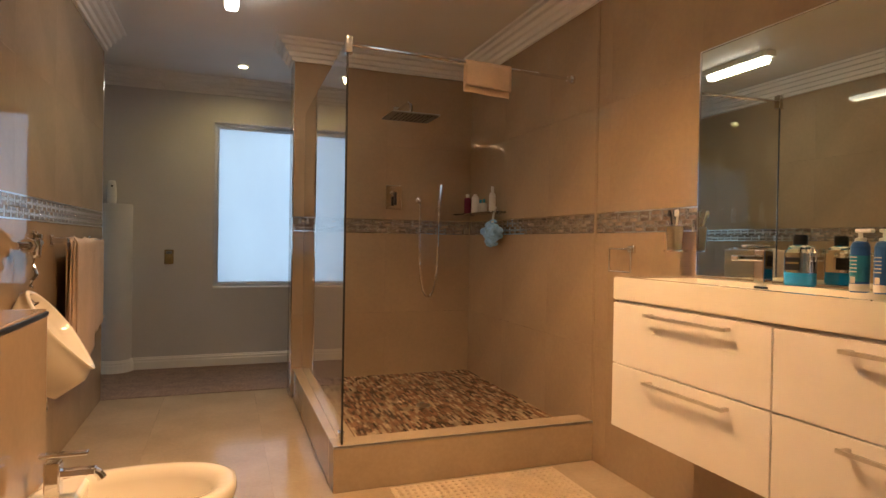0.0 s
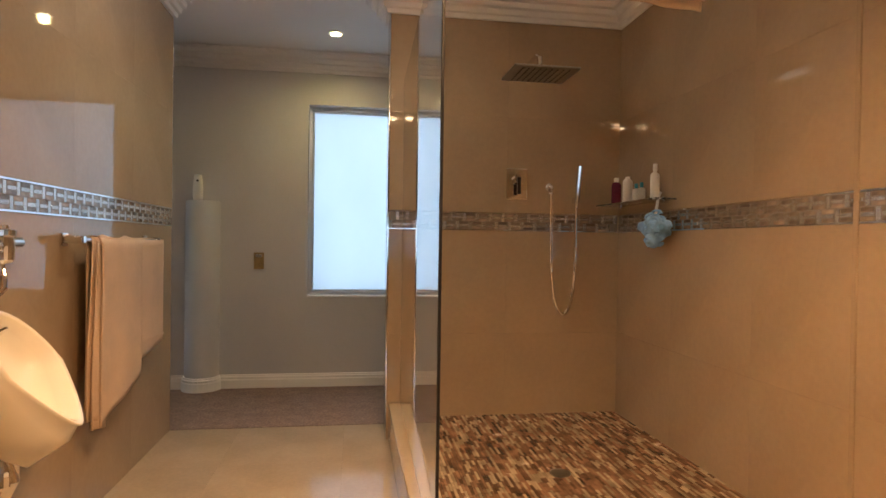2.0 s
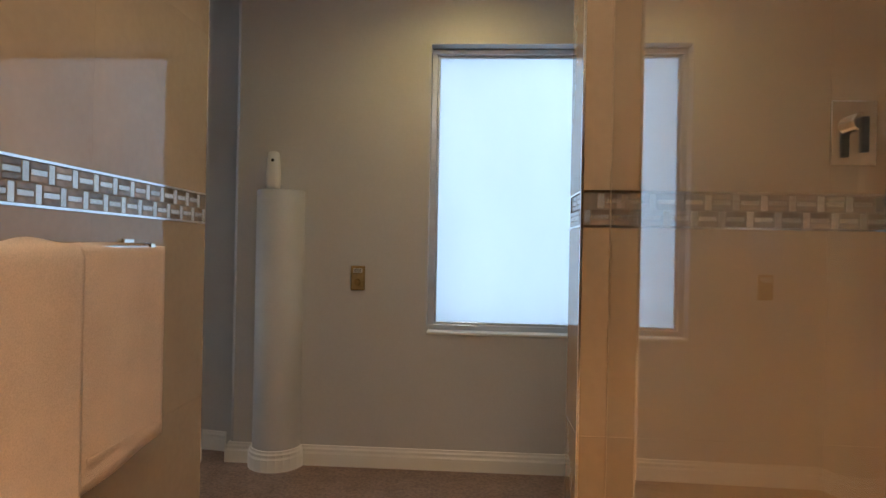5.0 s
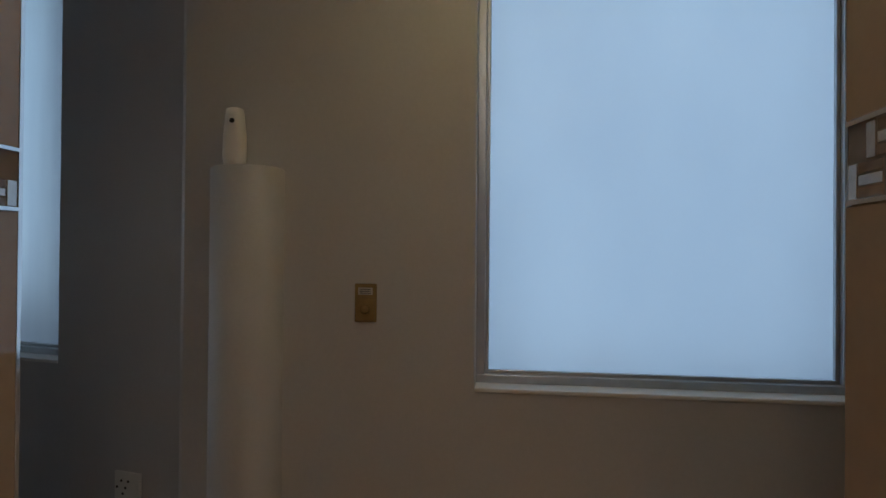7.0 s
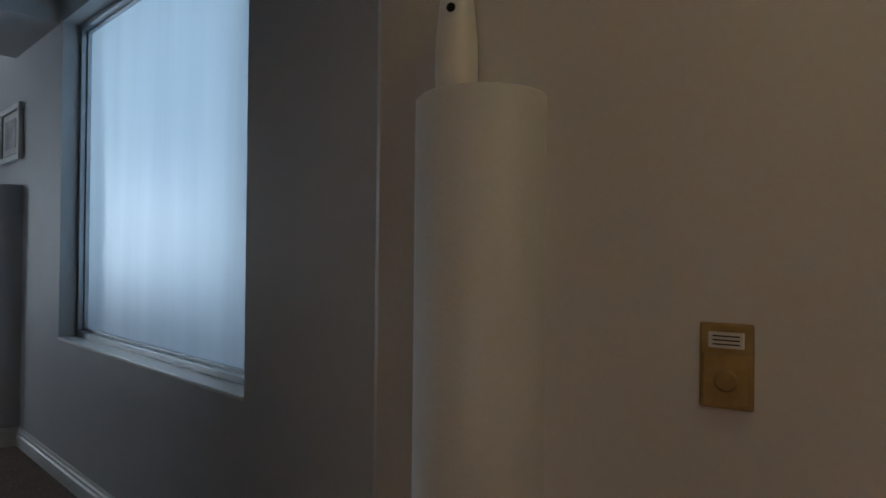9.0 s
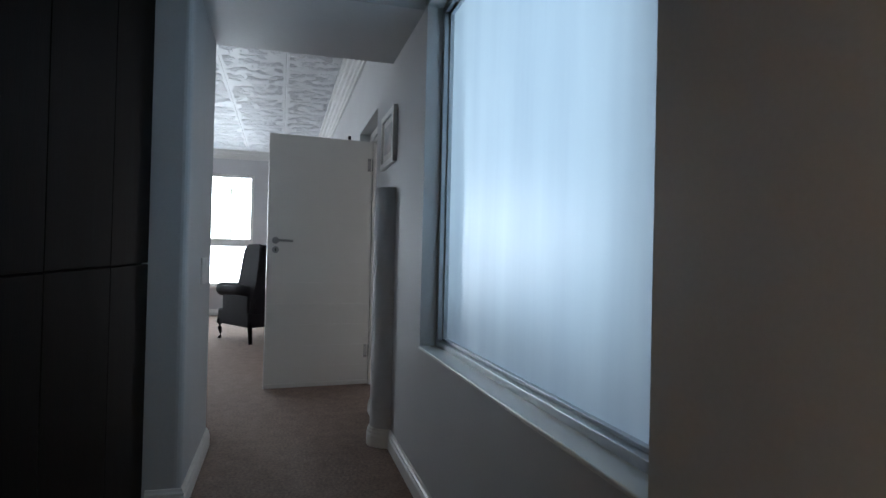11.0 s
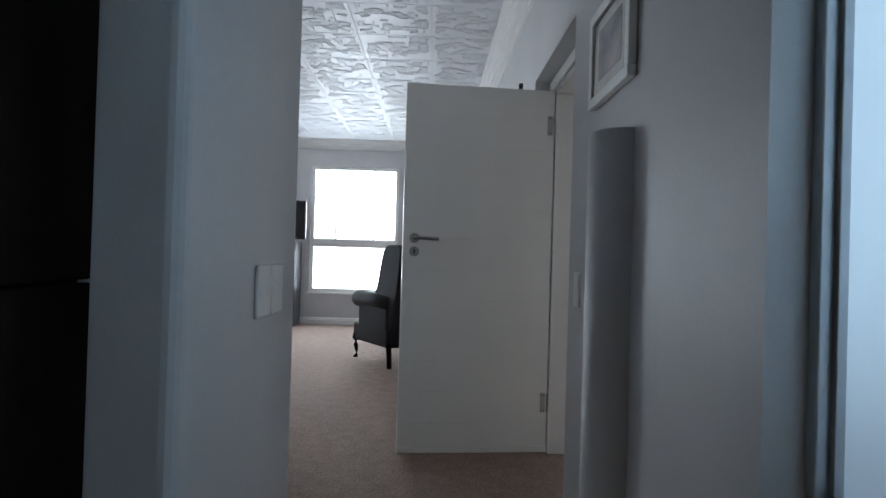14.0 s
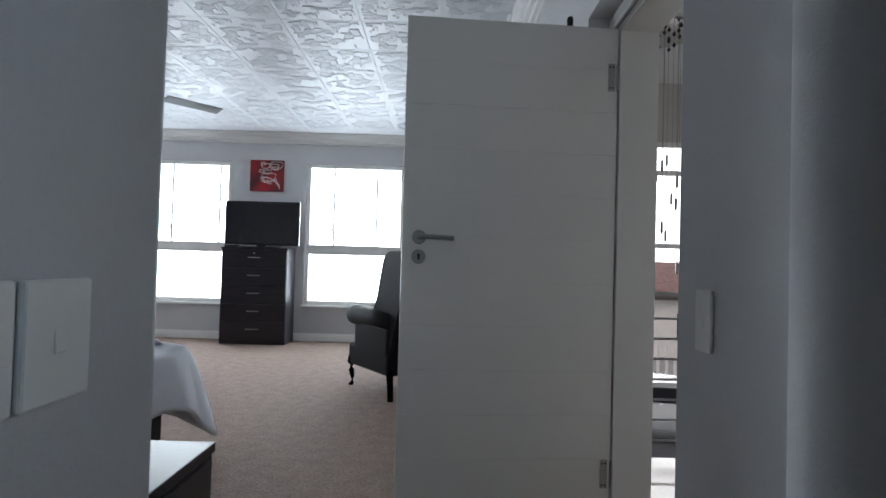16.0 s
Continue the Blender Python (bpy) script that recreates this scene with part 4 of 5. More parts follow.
def spot_bar():
    s = thing("ceiling_spotlight", "four-lamp chrome ceiling spotlight, lit", "ceiling light", Matrix.Translation((0.62, 1.60, CEIL)))
    part("base_plate", box((-0.24, -0.05, -0.03), (0.24, 0.05, -0.001), 0.006), CHROME, s)
    for dx, dy in ((-0.2, -0.06), (-0.07, 0.06), (0.07, -0.06), (0.2, 0.06)):
        part("stem", lathe([(0.009, -0.029), (0.009, -0.085)], 12, Matrix.Translation((dx, dy * 0.75, 0))), CHROME, s)
        h = part("lamp_head", lathe([(0.020, -0.08), (0.036, -0.11), (0.038, -0.18), (0.034, -0.18), (0.032, -0.165)], 16, Matrix.Translation((dx, dy, 0))), CHROME, s)
        part("bulb", lathe([(0.031, -0.170), (0.031, -0.186), (0.026, -0.200), (0.014, -0.210), (0.003, -0.213)], 16, Matrix.Translation((dx, dy, 0))), GLOWWARM, h, "glowing warm bulb")


spot_bar()
tl = thing("tube_lamp", "white fluorescent tube lamp on ceiling, lit", "ceiling light", Matrix.Translation((0.09, 3.15, CEIL)))
part("housing", box((-0.045, -0.30, -0.045), (0.045, 0.30, -0.001), 0.006), PLASTIC, tl)
part("diffuser", box((-0.035, -0.27, -0.075), (0.035, 0.27, -0.046), 0.014, seg=4), GLOWTUBE, tl, "glowing diffuser")
dl = thing("downlight", "small recessed ceiling downlight, lit yellow", "ceiling light", Matrix.Translation((0.19, 4.78, CEIL)))
part("bezel", lathe([(0.035, -0.002), (0.050, -0.002), (0.050, -0.008), (0.036, -0.012)], 24), GLOSSWHITE, dl)
part("bulb", lathe([(0.034, -0.017), (0.034, -0.0125)], 20), GLOWDOWN, dl, "glowing bulb")

# ---- passage things ----
sp = thing("air_freshener", "white automatic air freshener on plaster casing", "air freshener", Matrix.Translation((-0.808, NY - 0.050, 1.3955)))
part("body", loft([ring_points(0, 0, 0.030, 0.030, 0, 24, 3), ring_points(0, 0, 0.035, 0.033, 0.03, 24, 3), ring_points(0, 0, 0.034, 0.032, 0.10, 24, 3), ring_points(0, 0, 0.028, 0.026, 0.165, 24, 3), ring_points(0, 0, 0.025, 0.022, 0.188, 24, 3), ring_points(0, 0, 0.012, 0.012, 0.192, 24, 3)]), PLASTIC, sp, smooth=True)
part("nozzle", lathe([(0.008, 0), (0.008, 0.004), (0.004, 0.005)], 12, pose(0.004, -0.0275, 0.145, 90)), BLACK, sp, "dark spray opening")
pl = thing("wall_plate", "aged brass-coloured switch plate on grey wall", "switch", Matrix.Translation((-0.378, NY, 0.958)))
part("plate", box((-0.036, -0.010, -0.062), (0.036, -0.0005, 0.062), 0.003), BRASS, pl)
part("cover", box((-0.031, -0.016, -0.056), (0.031, -0.009, 0.018), 0.002), BRASS, pl)
part("window", box((-0.024, -0.013, 0.026), (0.024, -0.009, 0.050), 0.002), LABEL, pl, "pale marked strip")
for k in range(3):
    part("marking_bar", box((-0.018, -0.0145, 0.031 + k * 0.006), (0.018, -0.0128, 0.033 + k * 0.006)), BLACK, pl)
part("knob", lathe([(0.016, 0), (0.016, 0.003), (0.013, 0.005)], 20, pose(0, -0.0155, -0.02, 90)), BRASS, pl)


def wall_switch(x, y, z, w, h, m, sign, name, label, rockers=1):
    s = thing(name, label, "switch", m @ pose(x, y, z, 0, 0, 0 if sign > 0 else 180))
    part("plate", box((-w / 2, 0.0005, -h / 2), (w / 2, 0.010, h / 2), 0.004), PLASTIC, s)
    for k in range(rockers):
        cx = (k - (rockers - 1) / 2) * w * 0.4
        part("rocker", box((cx - 0.010, 0.008, -0.014), (cx + 0.010, 0.0115, 0.014), 0.002, pose(0, 0, 0, 4)), PLASTIC, s)
    return s


wall_switch(3.035, 0.0, 0.98, 0.075, 0.135, PASS, 1, "light_switch", "white plastic light switch beside door recess")
wall_switch(2.262, PL, 0.995, 0.114, 0.134, PASS, -1, "light_switch", "white plastic light switch on passage wall", 2)
wall_switch(2.386, PL, 0.995, 0.114, 0.134, PASS, -1, "light_switch", "white plastic light switch on passage wall", 1)
so = thing("wall_socket", "white plastic power socket above baseboard", "socket", PASS @ Matrix.Translation((-0.37, 0, 0.235)))
part("plate", box((-0.062, 0.0005, -0.055), (0.062, 0.010, 0.055), 0.004), PLASTIC, so)
for x, z in ((0.028, 0.02), (0.048, -0.005), (0.008, -0.005), (-0.005, 0.02), (0.02, -0.028)):
    part("pin_hole", lathe([(0.005, 0), (0.005, 0.0115)], 8, pose(x, 0, z, -90)), BLACK, so)
part("rocker", box((-0.045, 0.008, -0.012), (-0.025, 0.014, 0.012), 0.002), PLASTIC, so)

pf = thing("picture_frame", "small framed photograph with white wooden frame", "picture", PASS @ Matrix.Translation((2.64, 0, 1.795)))
for a, b in (((-0.215, -0.165), (0.215, -0.130)), ((-0.215, 0.130), (0.215, 0.165)), ((-0.215, -0.130), (-0.180, 0.130)), ((0.180, -0.130), (0.215, 0.130))):
    part("frame_bar", box((a[0], 0.001, a[1]), (b[0], 0.028, b[1]), 0.004), GLOSSWHITE, pf)
part("inner_bead", box((-0.181, 0.002, -0.131), (0.181, 0.016, 0.131), 0.001), BLACK, pf, "dark inner rim")
part("mount", box((-0.172, 0.010, -0.122), (0.172, 0.0175, 0.122)), LABEL, pf, "pale mount")
part("photograph", box((-0.12, 0.012, -0.085), (0.12, 0.019, 0.085)), PHOTO, pf, "dark photograph")

# wardrobe along the passage
WARD = thing("wardrobe", "tall dark-stained wooden wardrobe lining the passage", "wardrobe", PASS)
part("carcass", box((-1.0, 1.175, 0), (1.772, 1.75, CEIL - 0.005)), DARKWOOD, WARD)
for k in range(5):
    x0 = -0.995 + k * 0.553
    for z0, z1 in ((0.08, 1.036), (1.042, CEIL - 0.02)):
        part("door", box((x0, 1.15, z0), (x0 + 0.549, 1.174, z1), 0.002), DARKWOOD, WARD)
part("plinth", box((-0.995, 1.165, 0.0), (1.77, 1.18, 0.078)), DARKWOOD, WARD)
structure("wall_wardrobe_end", box((-1.21, 1.04, 0), (-1.003, 1.75, CEIL)), PAINT, "plain painted wall end beside wardrobe", PASS)


def door():
    ang = math.degrees(math.atan2(0.835, -0.075))
    d = thing("door_bedroom", "open white panelled door with steel lever handle", "door", PASS @ pose(4.092, -0.098, 0.014, 0, 0, ang))
    d["kind"] = "structure"
    Wd, Hd = 0.838, 2.030
    bm = bmesh.new()
    zs = [0.0] + [0.16 + 0.17 * k for k in range(11)] + [Hd]
    add_box(bm, (0, -0.02, 0), (Wd, 0.017, Hd), 0.002)
    part("leaf_core", bm, GLOSSWHITE, d)
    for a, b in zip(zs, zs[1:]):
        part("panel", box((0.0, 0.0165, a + 0.0004), (Wd, 0.0205, b - 0.0004), 0.0008, seg=1), GLOSSWHITE, d)
    rose = lambda z, y: lathe([(0.027, 0), (0.027, 0.007), (0.024, 0.010)], 24, pose(Wd - 0.065, y, z, -90))
    part("handle_rose", rose(1.175, 0.0203), STEEL, d)
    part("door_handle", tube([(Wd - 0.065, 0.028, 1.175), (Wd - 0.065, 0.062, 1.175), (Wd - 0.075, 0.068, 1.175), (Wd - 0.10, 0.068, 1.175), (Wd - 0.195, 0.066, 1.172)], 0.0095, 12), STEEL, d, "brushed steel lever")
    kr = part("key_rose", rose(1.100, 0.0203), STEEL, d)
    part("keyhole", lathe([(0.006, 0), (0.006, 0.0012)], 12, pose(Wd - 0.065, 0.0300, 1.106, -90)), BLACK, kr)
    part("keyhole_slot", box((Wd - 0.069, 0.0300, 1.088), (Wd - 0.061, 0.0312, 1.106)), BLACK, kr)
    part("back_handle", tube([(Wd - 0.065, -0.02, 1.175), (Wd - 0.065, -0.06, 1.175), (Wd - 0.195, -0.066, 1.172)], 0.0095, 12), STEEL, d)
    for z in (0.285 - 0.014, 1.846 - 0.014):
        h = part("hinge", box((0.012, 0.0203, z - 0.055), (0.04, 0.0235, z + 0.055), 0.001), STEEL, d, "steel butt hinge")
        for s in (-0.042, 0.042):
            for x in (0.020, 0.033):
                part("screw", lathe([(0.004, 0), (0.004, 0.001)], 8, pose(x, 0.0233, z + s, -90)), BLACK, h)
        part("knuckle", lathe([(0.007, z - 0.05), (0.007, z + 0.05)], 10, Matrix.Translation((-0.004, 0.022, 0))), STEEL, h)
    part("bottom_rail", box((0.0, 0.0165, -0.006), (Wd, 0.030, 0.030), 0.006), GLOSSWHITE, d, "draught strip")


door()
dfm = tagged(new("door_frame"), "white painted timber door frame", "door frame", kind="structure")
dfm.matrix_world = PASS
for lo, hi in (((4.06, -0.26, 0), (4.10, -0.105, 2.065)), ((3.23, -0.26, 0), (3.262, -0.105, 2.065)), ((3.262, -0.26, 2.03), (4.06, -0.105, 2.065))):
    part("jamb", box(lo, hi, 0.004), GLOSSWHITE, dfm)
for lo, hi in (((4.10, -0.1, 0), (4.155, -0.085, 2.11)), ((3.193, -0.1, 0), (3.235, -0.085, 2.11)), ((3.235, -0.1, 2.058), (4.10, -0.085, 2.115))):
    part("architrave", box(lo, hi, 0.005), GLOSSWHITE, dfm)
dc = thing("door_stop", "small black rubber stop above door leaf", "door stop", PASS @ Matrix.Translation((4.05, 0.10, 2.045)))
part("stop_block", lathe([(0.012, 0), (0.013, 0.02), (0.010, 0.03)], 14), BLACK, dc)

# ---- bedroom things ----
ch = thing("chest_of_drawers", "dark espresso chest with five drawers", "chest of drawers", PASS @ Matrix.Translation((9.22, 2.945, 0)))
part("carcass", box((0.018, -0.415, 0.0), (0.44, 0.415, 1.20), 0.003), ESPRESSO, ch)
part("top_panel", box((-0.005, -0.42, 1.20), (0.445, 0.42, 1.225), 0.003), ESPRESSO, ch)
for k in range(5):
    z = 0.06 + k * 0.226
    dr = part("drawer_front", box((0.0, -0.41, z), (0.018, 0.41, z + 0.222), 0.003), ESPRESSO, ch)
    part("drawer_handle", tube([(0.0, -0.075, z + 0.135), (-0.018, -0.07, z + 0.135), (-0.018, 0.07, z + 0.135), (0.0, 0.075, z + 0.135)], 0.006, 8), STEEL, dr, "steel bow handle")
ky = part("key_lock", lathe([(0.010, 0), (0.010, 0.012)], 10, pose(0.0, 0.0, 1.155, 0, -90)), STEEL, ch)
tv = thing("television", "flat black television on chest, switched off", "television", PASS @ Matrix.Translation((9.36, 2.90, 1.226)))
part("stand_foot", box((-0.10, -0.22, 0), (0.10, 0.22, 0.014), 0.005), BLACK, tv)
part("stand_neck", box((-0.02, -0.06, 0.014), (0.02, 0.06, 0.08), 0.004), BLACK, tv)
part("housing", box((-0.02, -0.485, 0.035), (0.03, 0.475, 0.60), 0.008), BLACK, tv)
part("screen", box((-0.0225, -0.468, 0.055), (-0.0195, 0.458, 0.585), 0.001), SCREEN, tv, "dark glossy screen")
bx = thing("decoder_box", "slim black set-top box on chest", "set-top box", PASS @ Matrix.Translation((9.30, 3.24, 1.226)))
part("case", box((-0.07, -0.09, 0), (0.10, 0.09, 0.028), 0.004), BLACK, bx)

cv = thing("canvas_painting", "red abstract canvas with white looping flowers", "painting", PASS @ Matrix.Translation((9.70, 2.955, 2.205)))
part("canvas", box((-0.03, -0.225, -0.21), (-0.001, 0.225, 0.21), 0.003), RED, cv)
rnd = random.Random(3)
for cy, cz, r in ((-0.03, -0.02, 0.09), (-0.10, 0.12, 0.06), (0.02, 0.13, 0.055), (0.03, -0.05, 0.05), (-0.01, 0.05, 0.045), (-0.12, 0.10, 0.035), (-0.13, 0.14, 0.08), (0.05, 0.16, 0.03), (0.07, 0.06, 0.03), (0.0, -0.06, 0.055), (-0.04, -0.09, 0.03)):
    pts = [(-0.032, cy + r * math.cos(a) * (1 + 0.15 * math.sin(3 * a)), cz + 0.75 * r * math.sin(a) * (1 + 0.2 * math.cos(2 * a))) for a in [2 * math.pi * k / 20 for k in range(21)]]
    part("brush_loop", tube(pts, 0.0045, 6), WHITEPAINT, cv, "white painted loop")
for k in range(3):
    part("brush_stroke", tube([(-0.032, -0.06 - 0.03 * k, -0.04), (-0.032, -0.12 - 0.02 * k, -0.09 - 0.02 * k), (-0.032, -0.18, -0.12 - 0.03 * k)], 0.005, 6), WHITEPAINT, cv)


def wing_chair():
    f = Vector((0.568, 0.373)).normalized()
    ang = math.degrees(math.atan2(f.y, f.x))
    # local x forward, y to the sitter's left; the left legs stand nearest the passage
    c = thing("wing_chair", "dark leather wingback armchair with cabriole front legs", "armchair", PASS @ pose(6.36, 0.972, 0, 0, 0, ang) @ Matrix.Translation((0.0, -0.03, 0)) @ Matrix.Diagonal((1.06, 1.0, 1.045, 1)))
    Wc = 0.72
    for s in (0, 1):
        y = -0.0 if s == 0 else -Wc + 0.06
        part("front_leg", tube([(0.66, y, 0.24), (0.69, y, 0.19), (0.685, y, 0.13), (0.66, y, 0.07), (0.665, y, 0.025), (0.69, y, 0.0)], [0.040, 0.036, 0.026, 0.016, 0.015, 0.022]), DARKWOOD, c, "carved cabriole leg", smooth=True)
        part("back_leg", tube([(0.0, y, 0.0), (0.01, y, 0.12), (0.03, y, 0.24)], [0.024, 0.026, 0.03], 8), DARKWOOD, c)
    y1, y0 = 0.03, -Wc + 0.03
    part("seat_frame", box((0.0, y0, 0.18), (0.70, y1, 0.36), 0.03, seg=3), LEATHER, c)
    part("seat_cushion", box((0.10, y0 + 0.11, 0.355), (0.72, y1 - 0.11, 0.48), 0.05, seg=4), LEATHER, c)
    back = [[(0.12 - 0.20 * t + d, y, 0.30 + 0.82 * t) for d, y in ((-0.11, y0 + 0.05), (-0.11, y1 - 0.05), (0.03, y1 - 0.05), (0.03, y0 + 0.05))] for t in (0, 0.3, 0.6, 0.85, 1.0)]
    bk = loft(back)
    bmesh.ops.bevel(bk, geom=bk.edges[:], offset=0.025, segments=3, affect="EDGES")
    part("backrest", bk, LEATHER, c)
    for y in (y1 - 0.05, y0 + 0.05):
        prof = [(0.02, 0.30), (0.36, 0.60), (0.29, 0.68), (0.235, 0.77), (0.205, 0.88), (0.195, 1.0), (0.165, 1.08), (0.10, 1.125), (-0.10, 1.13), (-0.17, 1.10), (-0.10, 0.7)]
        w = loft([[(px, y + dy, pz) for px, pz in prof] for dy in (-0.03, 0.03)])
        bmesh.ops.bevel(w, geom=w.edges[:], offset=0.012, segments=2, affect="EDGES")
        part("wing", w, LEATHER, c)
        part("arm_panel", box((0.02, y - 0.05, 0.30), (0.60, y + 0.05, 0.56), 0.03, seg=3), LEATHER, c)
        part("arm_roll", tube([(0.02, y + 0.0, 0.585), (0.3, y, 0.60), (0.62, y, 0.595), (0.69, y, 0.59), (0.71, y, 0.588)], [0.07, 0.078, 0.085, 0.08, 0.05], 16), LEATHER, c, smooth=True)


wing_chair()

ns = thing("bedside_table", "dark espresso bedside table with glossy top", "bedside table", PASS @ Matrix.Translation((2.99, 1.228, 0)))
part("carcass", box((0.0, 0.006, 0.0), (0.49, 0.50, 0.52), 0.003), ESPRESSO, ns)
part("top_panel", box((-0.005, 0.0, 0.521), (0.50, 0.51, 0.55), 0.004), ESPRESSO, ns)
for z in (0.03, 0.275):
    part("drawer_front", box((0.02, -0.002, z), (0.47, 0.006, z + 0.235), 0.002), ESPRESSO, ns)


def bed():
    b = thing("bed", "double bed with white duvet trailing to carpet", "bed", PASS @ Matrix.Translation((0.06, -0.09, 0)))
    part("base", box((2.55, 2.16, 0.08), (4.92, 3.9, 0.34), 0.02), ESPRESSO, b, "dark bed base")
    part("mattress", box((2.55, 2.13, 0.34), (4.95, 3.9, 0.58), 0.05, seg=4), LINEN, b)
    for x, y in ((2.65, 2.26), (4.84, 2.26), (2.65, 3.8), (4.84, 3.8)):
        part("leg", lathe([(0.03, 0), (0.03, 0.085)], 12, Matrix.Translation((x, y, 0))), ESPRESSO, b)

    def fn(u, v):
        # u runs round the foot corner from the near side to the foot end, v runs from the top down
        a = min(max((u - 0.62) / 0.16, 0), 1) * math.pi / 2
        cx, cy, r = 4.92, 2.18, 0.09
        n = Vector((math.sin(a), -math.cos(a), 0))
        if u < 0.62:
            p = Vector((2.7 + (cx - 2.7) * u / 0.62, cy, 0))
        elif u > 0.78:
            p = Vector((cx, cy + (u - 0.78) / 0.22 * 1.6, 0))
        else:
            p = Vector((cx, cy, 0))
        corner = math.exp(-((u - 0.70) / 0.09) ** 2)
        length = 0.30 + 0.36 * corner + 0.03 * math.sin(17 * u)
        s = v * (length + 0.35)
        if s < 0.35:
            out, z = r - (0.35 - s) * 1.0, 0.62
        else:
            q = s - 0.35
            out = r + 0.03 + (0.35 * q - 0.1 * q * q) * (0.45 + 0.6 * corner)
            z = 0.62 - q * (0.97 - 0.1 * corner)
            out += 0.022 * math.sin(46 * u) * min(1, q * 5)
        return p + n * out + Vector((0, 0, z - 0.02 * max(0, 1 - abs(s - 0.35) * 12)))
    part("duvet_edge", sheet(fn, 90, 26, 0.02), LINEN, b, "trailing white duvet edge", smooth=True)
    part("duvet_top", box((2.7, 2.4, 0.58), (4.75, 3.9, 0.645), 0.03, seg=3), LINEN, b)


bed()


def ceiling_fan():
    f = thing("ceiling_fan", "grey ceiling fan with three flat blades, at rest", "fan", PASS @ Matrix.Translation((6.70, 3.13, BEDCEIL)))
    part("rod", lathe([(0.05, -0.001), (0.05, -0.04), (0.012, -0.05), (0.012, -0.25)], 16), STEEL, f)
    part("motor", lathe([(0.05, -0.24), (0.10, -0.26), (0.11, -0.31), (0.09, -0.35), (0.03, -0.37)], 24), STEEL, f)
    for k in range(3):
        m = pose(0, 0, -0.325, 0, 0, -39 + 120 * k) @ pose(0, 0, 0, -14)
        part("blade", box((0.18, -0.06, -0.005), (0.70, 0.06, 0.005), 0.004, m), FANGREY, f, "dark grey blade")
        part("blade_arm", box((0.08, -0.02, -0.008), (0.22, 0.02, 0.0), 0.003, m), FANGREY, f)


ceiling_fan()

# ---- landing and street beyond the doorway ----
structure("floor_landing", box((3.1, -4.2, -0.25), (5.2, -0.25, -0.004)), FLOORTILE, "pale tiled landing floor", PASS)
structure("wall_landing", box((3.0, -4.2, 0), (3.1, -0.25, 3.6)), PAINT, "plain painted landing wall", PASS)
structure("ceiling_landing", box((3.0, -5.0, 3.4), (9.0, -0.25, 3.5)), CEILING, "white ceiling over the stair void", PASS)
structure("wall_void", box((5.35, -0.45, -3.0), (9.2, -0.251, 3.4)), PAINT, "plain painted wall of the stair void", PASS)


structure("wall_void_header", box((9.0, -5.0, 2.66), (9.15, -0.45, 3.4)), RENDERWALL, "pale rendered wall over the tall window", PASS)


def landing_rail():
    r = thing("railing", "steel landing railing with horizontal bars", "railing", PASS @ Matrix.Translation((5.12, -0.28, 0)))
    part("handrail", tube([(0, 0, 0.94), (0.0, -3.2, 0.94)], 0.025, 12), STEEL, r)
    for y in (-0.30, -1.3, -2.3):
        part("post", tube([(0, y, 0), (0, y, 0.93)], 0.02, 10), STEEL, r)
    for k in range(7):
        part("bar", tube([(0, 0, 0.12 + k * 0.115), (0, -3.2, 0.12 + k * 0.115)], 0.007, 8), STEEL, r)


landing_rail()


def chandelier():
    c = thing("chandelier", "round ceiling chandelier with hanging crystal strands", "chandelier", PASS @ Matrix.Translation((7.4, -1.42, 3.4)))
    part("canopy", lathe([(0.42, -0.001), (0.42, -0.03), (0.38, -0.035)], 32), CHROME, c)
    rnd = random.Random(11)
    for k in range(26):
        a, r = 2.4 * k, 0.06 + 0.065 * math.sqrt(k)
        x, y = r * math.cos(a), r * math.sin(a)
        ln = 1.1 + 0.045 * k
        s = part("strand", tube([(x, y, -0.03), (x, y, -ln)], 0.0022, 5), STEEL, c)
        part("crystal", lathe([(0.001, -ln - 0.13), (0.014, -ln - 0.11), (0.014, -ln - 0.02), (0.001, -ln)], 6, Matrix.Translation((x, y, 0))), STEEL, s)
        part("bead", lathe([(0.001, -0.12), (0.02, -0.09), (0.001, -0.06)], 6, Matrix.Translation((x, y, 0))), BLACK, s)


chandelier()
vw = thing("window_void", "tall window with white bars over the stair void", "window", PASS @ Matrix.Translation((9.0, 0, 0)))
vw["kind"] = "structure"
for z in (-0.35, 0.75, 1.35, 2.25, 2.6):
    part("frame_bar", box((-0.03, -5.0, z), (0.03, -0.5, z + 0.06), 0.004), GLOSSWHITE, vw)
for y in (-5.0, -3.6, -2.8, -1.3, -0.55):
    part("mullion", box((-0.03, y, -3.0), (0.03, y + 0.06, 3.4), 0.004), GLOSSWHITE, vw)
structure("ground", box((-90, -60, -3.3), (60, 90, -3.1)), GROUNDMAT, "pale paved ground reaching the horizon")
structure("road", box((14, -40, -3.1), (21, 20, -3.07)), ROADMAT, "grey asphalt street", PASS)
# added emissive sheet: stands in for the white sky and lights the rooms
structure("backdrop", box((60, -60, -3.1), (60.5, 60, 30)), glow("backdrop_sky_glow", (0.95, 0.97, 1.0), 4.0), "glowing white backdrop sheet standing in for bright sky", PASS)


